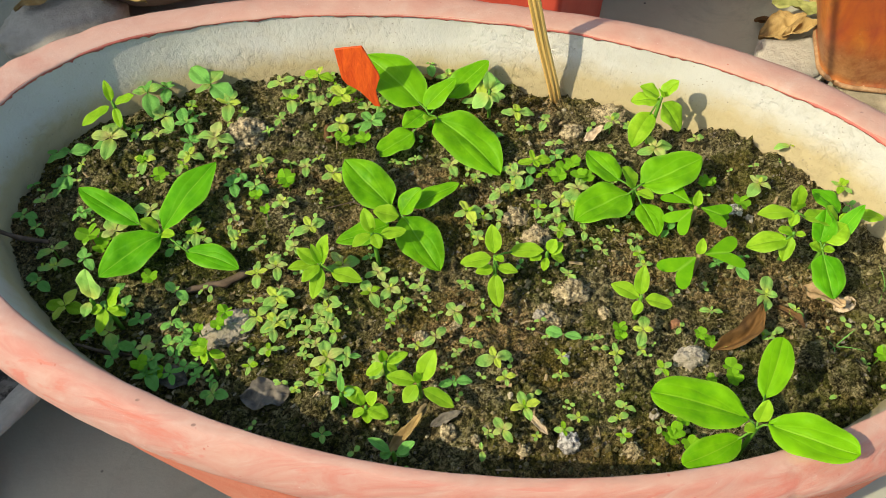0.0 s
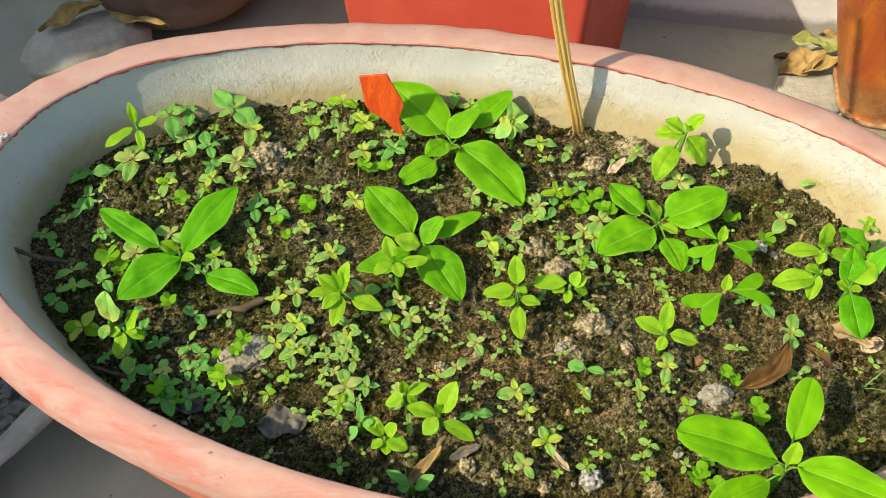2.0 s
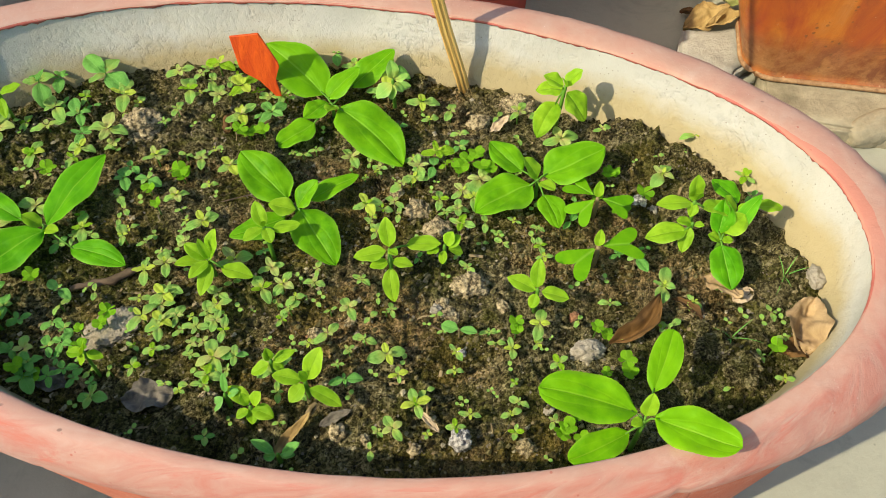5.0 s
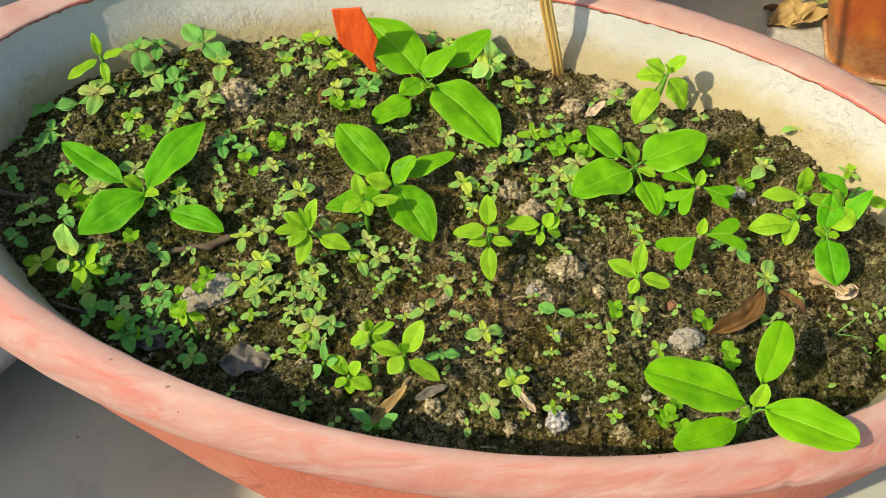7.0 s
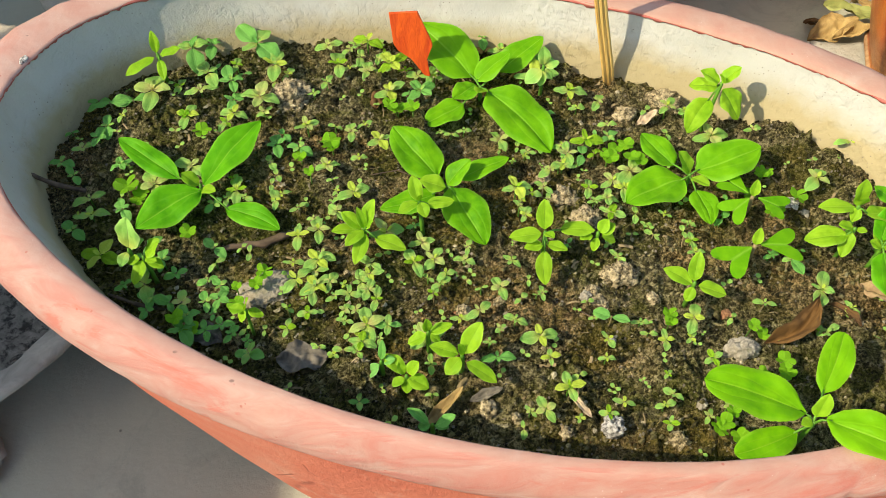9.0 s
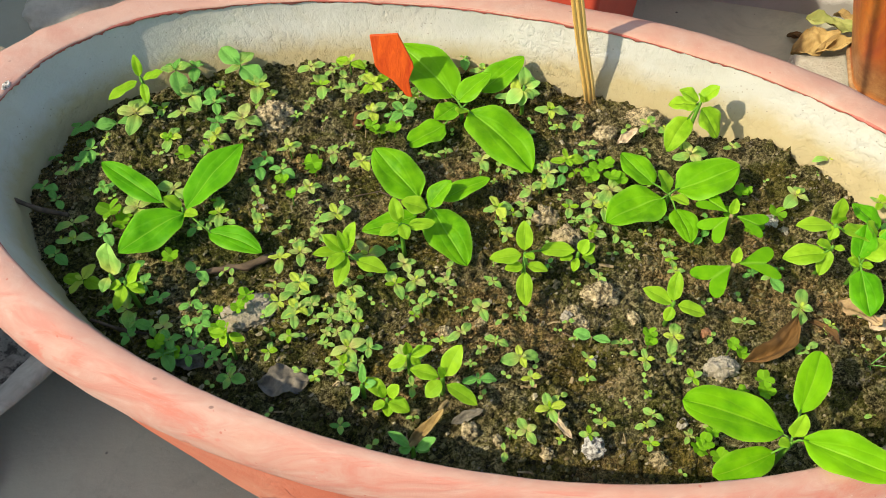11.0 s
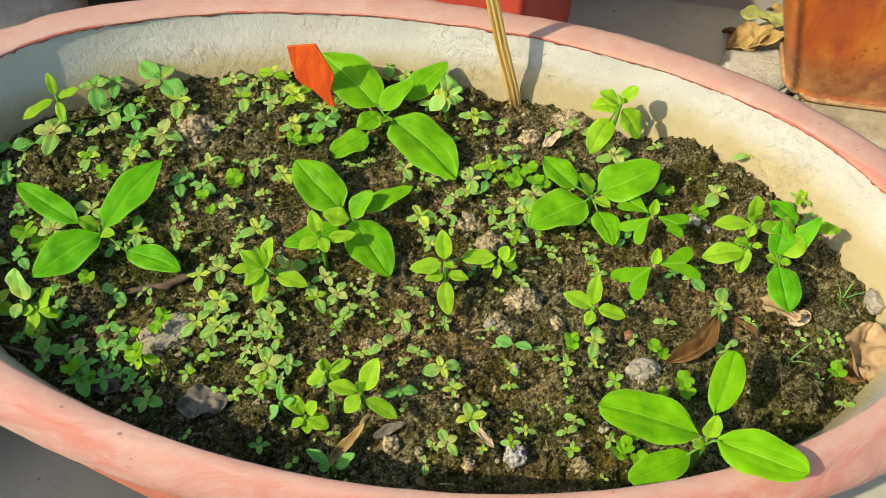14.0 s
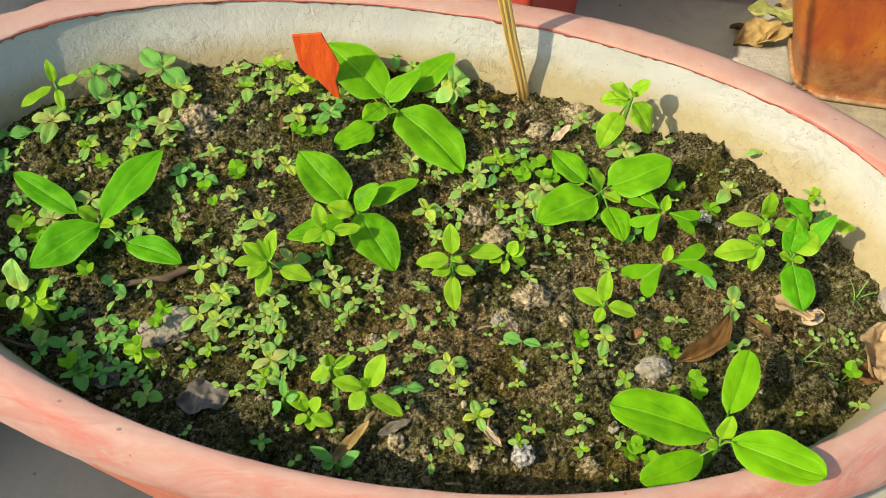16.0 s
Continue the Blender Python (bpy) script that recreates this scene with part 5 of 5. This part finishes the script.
SPROUTS_n = [
    (54, 142, 2.2, 63, 2.2, 3), (97, 139, 3.2, 72, 3.4, 3), (117, 144, 3.6, 56, 2.6, 1), (36, 212, 2, 0, 0, 0),
    (255, 290, 5.7, 135, 5.9, 3), (265, 299, 6.4, 141, 3.4, 0), (255, 275, 5, 37, 2.5, 2), (242, 196, 4.1, 104, 0, 0),
    (180, 193, 4, 0, 2.2, 3), (187, 192, 5.4, 22, 0, 0), (229, 171, 3.2, 108, 1.9, 0), (237, 157, 4.1, 166, 2.2, 3),
    (243, 288, 2.2, 153, 0, 1), (245, 181, 4, 0, 1.9, 0), (207, 153, 3.2, 18, 0, 1),
]
CLOVER_a = [
    (-166, 325, 14), (-103, 307, 11), (-95, 290, 9), (-85, 317, 17), (-36, 344, 14), (-46, 348, 13),
    (-207, 285, 18), (-198, 282, 13), (-183, 344, 9), (83, 308, 14), (94, 318, 14), (96, 307, 13),
    (102, 306, 12), (174, 298, 12), (192, 283, 14), (164, 284, 10), (175, 271, 14), (89, 316, 12),
    (-162, 251, 13), (-126, 211, 8), (-115, 215, 12), (-125, 201, 12), (-147, 188, 14), (-154, 191, 12),
    (105, 198, 11), (104, 194, 10), (146, 192, 9), (153, 190, 10), (148, 168, 8), (159, 167, 12),
]
CLOVER_b = [
    (122, 139, 12), (129, 145, 10), (130, 133, 12), (235, 173, 12),
]
SMALL = {}
for key, mat in (("sage", SAGE), ("tinged", SAGE_TINGED), ("blue", BLUE_GREEN), ("yellow", YELLOW), ("young", YOUNG)):
    SMALL[key] = [blade("leaf_" + key, 1.0, wide, mat, "ovate", 0.50, d, 0.08, k, 12, 3, 0.0, 0.0, 0.0, 0.10) for k, (wide, d) in enumerate(((0.62, 0.20), (0.70, 0.28), (0.54, 0.10), (0.66, 0.36)))]
LEAFLET = [heart("leaflet", 1.0, OXALIS, 0.38, 0.55), heart("leaflet", 1.0, OXALIS, 0.30, 0.35)]
STALKS = [tube("stalk", [(0, 0, -0.3), (0.04, 0.02, 0.4), (0, 0, 1.0)], [0.07, 0.06, 0.045], RED_STEM, 5), tube("stalk", [(0, 0, -0.3), (-0.03, 0.03, 0.5), (0, 0, 1.0)], [0.07, 0.06, 0.045], STEM, 5)]
LOOKS = [("sage", ("sage", "yellow", "tinged"), "small grey-green weed seedling with paired oval leaves"),
         ("sage", ("tinged", "tinged", "yellow"), "small weed seedling, inner leaves reddish at the base"),
         ("blue", ("blue", "sage"), "small blue-green weed seedling in the shade"),
         ("sage", ("yellow", "young"), "small weed seedling with yellow-green inner leaves"),
         ("young", ("young", "yellow"), "fresh bright green weed seedling with pointed leaves")]


def sprout(x, y, reach, turn, inner, kind, rnd):
    """A pair of outer leaves, a smaller pair across them, and a tiny bud between."""
    x, y = x / 1000, y / 1000
    # far left: shade put into the leaf colour, half the grey-green ones turn blue-green
    outer_key, inner_keys, label = LOOKS[2 if kind == 0 and x < -0.13 and rnd.random() < 0.5 else kind]
    ground = soil_height(x, y) - 0.0005
    up = min(0.018, max(0.0035, 0.162 + 0.0007 * reach - 0.009 * min(1.0, max(0.0, -0.11 - x) / 0.14) + rnd.uniform(-0.001, 0.002) - ground))
    plant = thing("weed_seedling", (x, y, ground), label, "seedling", "small weed seedlings")
    thick = 0.006 + 0.0003 * reach
    piece("stem", STALKS[rnd.randrange(2)], plant, Matrix.Diagonal((thick, thick, up, 1)))
    tiers = [(reach, turn, outer_key, 0.0)]
    if inner:
        tiers.append((inner, turn + 90 + rnd.uniform(-12, 12), rnd.choice(inner_keys), 0.25))
        if inner > 4.5:
            tiers.append((inner * 0.45, turn + rnd.uniform(-15, 15), rnd.choice(inner_keys), 0.9))
    for k, (long, way, key, lift) in enumerate(tiers):
        for side in (0, 180):
            a = radians(way + side + rnd.uniform(-7, 7))
            size = long / 1000 * rnd.uniform(0.92, 1.08) * (1.28 if x < -0.1 else 1.2)
            base = Vector((0.04 * size * math.cos(a), 0.04 * size * math.sin(a), up * (0.90 + 0.05 * k)))
            tip = base + Vector((math.cos(a), math.sin(a), lift + rnd.uniform(-0.02, 0.26)))
            wide = rnd.uniform(0.92, 1.12)
            piece("leaf", SMALL[key][rnd.randrange(4)], plant, along(base, tip, rnd.uniform(-16, 16)) @ Matrix.Diagonal((size, size * wide, size, 1)))
    return plant


def clover(x, y, span, rnd):
    x, y, span = x / 1000, y / 1000, span / 1000
    plant = thing("wood_sorrel", (x, y, soil_height(x, y) - 0.0005), "wood sorrel with heart-shaped leaflets in threes", "weed", "wood sorrel plants")
    for k in range(rnd.choice((1, 1, 2)) if span > 0.010 else 1):
        off = Vector((rnd.uniform(-1, 1), rnd.uniform(-1, 1), 0)) * span * (0.45 if k else 0.1)
        up = rnd.uniform(0.006, 0.014)
        head = off + Vector((0, 0, up))
        stalk = piece("stalk", tube("stalk", [(0, 0, -0.002), off * 0.5 + Vector((0, 0, up * 0.7)), head], [0.0004, 0.0004, 0.0003], STEM, 5), plant)
        turn = rnd.uniform(0, 120)
        for s in range(3):
            a = radians(turn + 120 * s)
            size = span * 0.46 * rnd.uniform(0.85, 1.1)
            piece("leaflet", LEAFLET[rnd.randrange(2)], plant, along(head, head + Vector((math.cos(a), math.sin(a), rnd.uniform(-0.15, 0.35))), rnd.uniform(-10, 10)) @ Matrix.Diagonal((size, size, size, 1)))
    return plant


SPROUTS = SPROUTS_a + SPROUTS_b + SPROUTS_c + SPROUTS_d + SPROUTS_e + SPROUTS_f + SPROUTS_g + SPROUTS_h + SPROUTS_i + SPROUTS_j + SPROUTS_k + SPROUTS_l + SPROUTS_m + SPROUTS_n
chances = random.Random(11)
for row in SPROUTS:
    sprout(*row, chances)
chances = random.Random(23)
for row in SPROUTS:
    # a smaller seedling often stands close beside
    a, far = chances.uniform(0, 6.283), chances.uniform(7, 12)
    x, y = row[0] + far * math.cos(a), row[1] + far * math.sin(a)
    if chances.random() < (0.50 if x < 100 else 0.25) and inside(x / 1000, y / 1000) < 0.90:
        sprout(x, y, chances.uniform(2.6, 5.2), chances.uniform(0, 360), chances.choice((0, 1.8, 2.4)), row[5], chances)
chances = random.Random(12)
for row in CLOVER_a + CLOVER_b:
    clover(*row, chances)


def grass_tuft(x, y, seed):
    rnd = random.Random(seed)
    tuft = thing("grass_tuft", (x, y, soil_height(x, y)), "thin grass tuft on the soil", "grass", "grass tufts")
    for k in range(5):
        a = rnd.uniform(0, 6.28)
        length = rnd.uniform(0.008, 0.015)
        piece("blade", blade("grass_blade", length, 0.0006, BLUE_GREEN, "lance", 0.3, 0.55, 0.0, k, 8, 1), tuft, along((0, 0, 0), (math.cos(a), math.sin(a), rnd.uniform(0.6, 1.6))))
    return tuft


grass_tuft(0.260, 0.222, 1)
grass_tuft(0.217, 0.183, 2)


def clod(x, y, size, mat, label, seed, rough=0.3, sink=0.35, turn=0.0, name="soil_clod", category="clod"):
    ob = piece(name, lump(name, tuple(v / 1000 for v in size), mat, rough * 1.15, seed, 5 if max(size) > 7 else 4, 1.9, 0.55), None,
               pose(x / 1000, y / 1000, soil_height(x / 1000, y / 1000) + size[2] / 1000 * (1 - sink) - size[2] / 2000, 0, 0, turn))
    return tagged(ob, label, category, "stones and clods in the planter")


clod(-118, 366, (12.5, 10.5, 10.0), CLOD, "large crumbly grey-brown soil clod", 1)
clod(57, 286, (7.6, 6.8, 6.1), CLOD, "crumbly grey clod of soil", 2)
clod(68, 268, (8.4, 6.8, 6.1), CLOD, "crumbly brown clod of soil", 3)
clod(83, 228, (9.1, 6.8, 6.1), CLOD, "crumbly grey-brown soil clod", 4)
clod(70, 139, (5.2, 5.0, 6.4), WHITE_STONE, "small chalky white stone on soil", 5, 0.34, 0.0, 0, "white_stone", "stone")
clod(141, 182, (8.6, 5.6, 5.8), GREY_STONE, "angular pale grey stone on the soil", 6, 0.22, 0.3, 10, "grey_stone", "stone")
clod(190, 282, (5.3, 4.6, 3.8), WHITE_STONE, "small chalky white stone on soil", 7, 0.3, 0.3, 0, "white_stone", "stone")
clod(198, 277, (3, 3, 2.3), GREY_STONE, "small pale pebble on the soil", 8, 0.3, 0.3, 0, "pebble", "stone")
clod(-112, 216, (14.4, 11.4, 3.8), MORTAR, "flat grey piece of mortar in the soil", 9, 0.3, 0.4, 30, "mortar_piece", "stone")
clod(-56, 161, (9.1, 8.4, 7.6), SOIL, "dark brown crumbly clod", 10, 0.35)
clod(102, 134, (5.3, 4.6, 4.6), CLOD, "small tan pebble on the soil", 11, 0.3, 0.3, 0, "pebble", "stone")
clod(128, 368, (13.0, 8.4, 7.0), CLOD, "broad crumbly clod by the stick", 12, 0.35)
clod(100, 352, (6.8, 5.3, 4.6), CLOD, "small crumbly grey clod", 13, 0.35)
clod(277, 219, (5.4, 7.0, 5.4), GREY_STONE, "pale stone against the planter's wall", 14, 0.25, 0.3, 0, "pale_stone", "stone")
clod(205, 177, (9.1, 7.6, 5.3), SOIL, "dark mossy clod of soil", 15, 0.35)
clod(213, 158, (7.6, 6.8, 4.6), SOIL, "dark mossy clod of soil", 16, 0.35)
clod(200, 336, (8.4, 6.8, 3.8), SOIL, "dark mossy soil clod by the wall", 17, 0.35)
clod(222, 318, (6.8, 6.1, 3.8), SOIL, "dark mossy soil clod by the wall", 18, 0.35)
clod(69, 213, (4.6, 3.8, 3), CLOD, "small tan pebble on the soil", 19, 0.3, 0.3, 0, "pebble", "stone")
clod(-3, 206, (3.8, 3, 3), CLOD, "small brown pebble on the soil", 20, 0.3, 0.3, 0, "pebble", "stone")
clod(63, 396, (6.8, 5.3, 4.6), SOIL, "dark clod against the wall", 21, 0.35)
clod(-60, 372, (8.4, 6.8, 6.1), SOIL, "dark crumbly clod of soil", 22, 0.35)
clod(-33, 332, (7.6, 6.8, 5.3), SOIL, "dark crumbly clod of soil", 23, 0.35)
clod(-20, 388, (6.1, 5.3, 4.6), CLOD, "crumbly clod behind the tag", 24, 0.35)
clod(-100, 160, (10.6, 8.4, 6.8), SOIL, "dark clod near the rim", 25, 0.35)
clod(45, 300, (4.6, 3.8, 3.8), CLOD, "small crumbly clod of soil", 26, 0.35)
clod(60, 322, (6.1, 4.6, 4.6), CLOD, "small crumbly clod of soil", 27, 0.35)
clod(67, 218, (3.8, 3.0, 2.8), CLOD, "small tan crumb of soil", 40, 0.32, 0.3, 0, "soil_clod", "clod")
clod(63, 214, (3.4, 2.7, 2.6), GREY_STONE, "small pale pebble on the soil", 41, 0.32, 0.3, 37, "pebble", "stone")
clod(73, 210, (3.4, 2.7, 2.6), CLOD, "small tan crumb of soil", 42, 0.32, 0.3, 74, "soil_clod", "clod")
clod(100, 214, (3.8, 3.0, 2.8), CLOD, "rough tan clod on the soil", 43, 0.32, 0.3, 111, "soil_clod", "clod")
clod(-6, 206, (3.0, 2.4, 2.3), BRICK, "small reddish brick crumb on the soil", 44, 0.32, 0.3, 148, "pebble", "stone")
clod(16, 211, (3.4, 2.7, 2.6), CLOD, "small crumbly grey clod", 45, 0.32, 0.3, 5, "soil_clod", "clod")
clod(-57, 170, (4.5, 3.6, 3.4), CLOD, "crumbly tan clod among seedlings", 46, 0.32, 0.3, 42, "soil_clod", "clod")
clod(-60, 163, (4.9, 3.9, 3.7), CLOD, "crumbly tan clod among seedlings", 47, 0.32, 0.3, 79, "soil_clod", "clod")
clod(-68, 226, (2.6, 2.1, 2.0), CLOD, "small tan crumb of soil", 48, 0.32, 0.3, 116, "soil_clod", "clod")
clod(75, 188, (2.5, 2.0, 1.8), WHITE_STONE, "tiny chalky white stone chip", 49, 0.32, 0.3, 153, "pebble", "stone")
clod(139, 206, (3.8, 3.0, 2.8), BRICK, "small reddish brick crumb on the soil", 50, 0.32, 0.3, 10, "pebble", "stone")
clod(116, 152, (2.8, 2.3, 2.1), GREY_STONE, "small pale pebble on the soil", 51, 0.32, 0.3, 47, "pebble", "stone")
clod(9, 148, (4.5, 3.6, 3.4), CLOD, "crumbly tan clod near the rim", 52, 0.32, 0.3, 84, "soil_clod", "clod")
clod(23, 143, (2.8, 2.3, 2.1), CLOD, "small tan crumb near the rim", 53, 0.32, 0.3, 121, "soil_clod", "clod")
clod(47, 136, (3.6, 2.9, 2.7), CLOD, "crumbly clod near the rim", 54, 0.32, 0.3, 158, "soil_clod", "clod")
clod(202, 174, (7.5, 6.0, 3.8), SOIL, "broad mossy lump of soil", 55, 0.32, 0.3, 15, "soil_clod", "clod")
clod(218, 164, (7.5, 6.0, 3.8), SOIL, "broad mossy lump of soil", 56, 0.32, 0.3, 52, "soil_clod", "clod")
clod(232, 180, (5.8, 4.7, 2.9), SOIL, "mossy lump of soil", 57, 0.32, 0.3, 89, "soil_clod", "clod")
clod(203, 189, (5.1, 4.1, 2.6), SOIL, "mossy lump of soil", 58, 0.32, 0.3, 126, "soil_clod", "clod")
clod(227, 207, (4.4, 3.6, 2.2), SOIL, "mossy lump of soil", 59, 0.32, 0.3, 163, "soil_clod", "clod")


# tan leaf and brown litter in the planter
def litter(x, y, length, width, turn, mat, label, cup=0.6, droop=-0.1, tilt=-6.0, seed=1, lift=0.003, bend=0.0, crumple=0.22, shape="lance"):
    ob = piece("dry_leaf", blade("dry_leaf", length / 1000, width / 1000, mat, shape, cup, droop, 0.15, seed, 24, 6, 0.0, crumple, bend), None,
               pose(x / 1000, y / 1000, soil_height(x / 1000, y / 1000) + lift, 0, tilt, turn))
    return tagged(ob, label, "leaf", "dry leaves in the planter")


litter(254, 171, 34, 21, 66, TAN_LEAF, "broad tan dry leaf against the planter's wall", 1.5, -0.05, -9, 12, 0.001, 0.12, 0.26, "lance")
litter(240, 180, 20, 12, -30, BROWN_LEAF, "brown dry leaf fragment", 0.5, 0, -4, 4)
litter(152, 184, 40, 11, 38, BROWN_LEAF, "long curled brown dry leaf", 1.7, -0.14, -4, 5, 0.003, -0.16)
litter(192, 210, 20, 6, -52, BROWN_LEAF, "curled brown dry leaf", 1.4, -0.1, -5, 6, 0.002, 0.1)
litter(106, 342, 17, 7, 35, PALE_LEAF, "small pale dry leaf on soil", 0.5, -0.1, -8, 7)
litter(0, 420, 26, 14, -12, DRY_LEAF, "tan dry leaf by the whitewashed wall", 0.5, 0, -12, 8)
litter(212, 222, 24, 11, -45, TAN_LEAF, "pale withered leaf under a seedling", 0.7, -0.1, -4, 9)
litter(226, 208, 14, 10, 20, PALE_LEAF, "pale withered leaf under a seedling", 0.5, 0, -4, 10)
litter(-100, 172, 27, 19, 6, GREY_LEAF, "flat weathered grey leaf on the soil", 0.2, 0.02, -3, 11)
litter(-22, 138, 27, 6, 45, DRY_LEAF, "curled brown dry leaf near the rim", 1.0, -0.1, -8, 12)
litter(0, 152, 18, 6, 20, GREY_LEAF, "curled grey dry leaf", 0.9, -0.1, -5, 13)
litter(60, 143, 15, 4, 130, PALE_LEAF, "small pale dry leaf sliver", 0.6, 0, -6, 14)
litter(-62, 352, 16, 10, 70, BROWN_LEAF, "small dark dry leaf on soil", 0.5, 0, -10, 15)
litter(-130, 183, 20, 13, 160, GREY_LEAF, "weathered grey leaf fragment", 0.3, 0, -6, 16)


def twig(points, r, label):
    pts = [(x / 1000, y / 1000, soil_height(x / 1000, y / 1000) + z / 1000) for x, y, z in points]
    fine = [tuple(Vector(p).lerp(Vector(q), f) + Vector((0, 0, 0.25 * r * math.sin(9 * k + 5 * f)))) for k, (p, q) in enumerate(zip(pts, pts[1:])) for f in (0, 0.33, 0.66)] + [pts[-1]]
    radii = [r * (0.45 + 0.75 * math.sin(math.pi * (0.12 + 0.8 * k / len(fine)))) * (1 + 0.18 * math.sin(k * 2.3)) for k in range(len(fine))]
    ob = piece("twig", tube("twig", fine, radii, TWIG, 7))
    return tagged(ob, label, "twig", "twigs in the planter")


twig(((-140, 243, 1), (-128, 247, 3), (-118, 248, 2), (-108, 252, 4), (-99, 256, 2)), 0.0021, "thick brown bark twig on the soil")
twig(((-198, 211, 3), (-180, 205, 4), (-160, 203, 2)), 0.0010, "thin dark twig on the soil")
twig(((-270, 293, 14), (-250, 288, 8), (-232, 285, 3)), 0.0014, "thin brown twig leaning on the wall")
twig(((-112, 160, 2), (-100, 150, 3), (-92, 147, 2)), 0.0012, "short grey twig on the soil")
twig(((-60, 296, 2), (-44, 300, 4), (-32, 296, 2)), 0.0004, "thin dry straw on the soil")
twig(((60, 205, 1), (66, 200, 3), (74, 203, 1)), 0.0004, "thin dry straw on the soil")


# crumbs of soil and gravel, and the smallest seed leaves, which nobody could count
def scatter_crumbs():
    rnd = random.Random(5)
    verts, faces = [], []
    for _ in range(34000):
        a, r = rnd.uniform(0, 6.283), math.sqrt(rnd.random()) * 0.955
        x, y = oval(a, 0)
        x, y = POT.x + x * r, POT.y + y * r
        s = 0.00035 + 0.0016 * rnd.random() ** 7
        z = soil_height(x, y) + s * 0.3
        k = len(verts)
        for d in ((1, 0, 0), (-1, 0, 0), (0, 1, 0), (0, -1, 0), (0, 0, 1), (0, 0, -1), (0.7, 0.7, 0.5), (-0.7, -0.6, 0.6)):
            q = s * rnd.uniform(0.6, 1.3)
            verts.append((x + d[0] * q, y + d[1] * q, z + d[2] * q * 0.8))
        for f in ((4, 6, 2), (4, 0, 6), (0, 2, 6), (4, 2, 1), (4, 1, 7), (1, 3, 7), (4, 7, 3), (4, 3, 0), (5, 2, 0), (5, 1, 2), (5, 3, 1), (5, 0, 3)):
            faces.append(tuple(k + i for i in f))
    return mesh_of("soil_crumbs", verts, faces, CRUMB, None, False)


tagged(piece("soil_crumbs", scatter_crumbs()), "loose soil crumbs and grit over the planter's soil", "soil", kind="stuff")


def scatter_straw():
    rnd = random.Random(21)
    verts, faces = [], []
    for _ in range(620):
        a, r = rnd.uniform(0, 6.283), math.sqrt(rnd.random()) * 0.95
        x, y = oval(a, 0)
        x, y = POT.x + x * r, POT.y + y * r
        length, w, turn = 0.0012 + 0.008 * rnd.random() ** 3, 0.00013 + 0.0011 * rnd.random() ** 5, rnd.uniform(0, 6.283)
        c, s, k = math.cos(turn), math.sin(turn), len(verts)
        bend = rnd.uniform(-0.3, 0.3)
        for t in (-0.5, 0.0, 0.5):
            px, py = x + length * t * c - bend * length * (t * t) * s, y + length * t * s + bend * length * (t * t) * c
            z = soil_height(px, py) + 0.0006 + rnd.random() * 0.0012
            for side, lift in ((-1, 0), (0, 0.7), (1, 0)):
                verts.append((px - s * side * w, py + c * side * w, z + lift * w))
        for i in range(2):
            for q in range(2):
                o = k + 3 * i + q
                faces.append((o, o + 3, o + 4, o + 1))
    return mesh_of("straw_litter", verts, faces, STRAW)


tagged(piece("straw_litter", scatter_straw()), "bits of dry straw and root fibre on the soil", "litter", kind="stuff")


def scatter_seed_leaves():
    rnd = random.Random(8)
    verts, faces, uvs = [], [], []
    for _ in range(190):
        a, r = rnd.uniform(0, 6.283), math.sqrt(rnd.random()) * 0.93
        x, y = oval(a, 0)
        x, y = POT.x + x * r, POT.y + y * r
        if noise.noise(Vector((x * 14, y * 14, 4))) < -0.12:
            continue
        s, turn, z = 0.0016 + 0.0024 * rnd.random(), rnd.uniform(0, 3.14), soil_height(x, y) + rnd.uniform(0.002, 0.005)
        for side in (0, math.pi):
            k = len(verts)
            t = turn + side
            c, q = math.cos(t), math.sin(t)
            for u, w, h in ((0, 0, 0), (0.35, -0.36, 0.1), (0.35, 0.36, 0.1), (0.75, -0.36, 0.2), (0.75, 0.36, 0.2), (1, 0, 0.2)):
                verts.append((x + s * (u * c - w * q), y + s * (u * q + w * c), z + s * h))
                uvs.append((u, 0.5 + w))
            faces += [(k, k + 1, k + 2), (k + 1, k + 3, k + 4, k + 2), (k + 3, k + 5, k + 4)]
    return mesh_of("seed_leaves", verts, faces, SAGE, uvs)


tagged(piece("tiny_seed_leaves", scatter_seed_leaves()), "tiny yellow-green seed leaves sprouting from the soil", "seedling", kind="stuff")
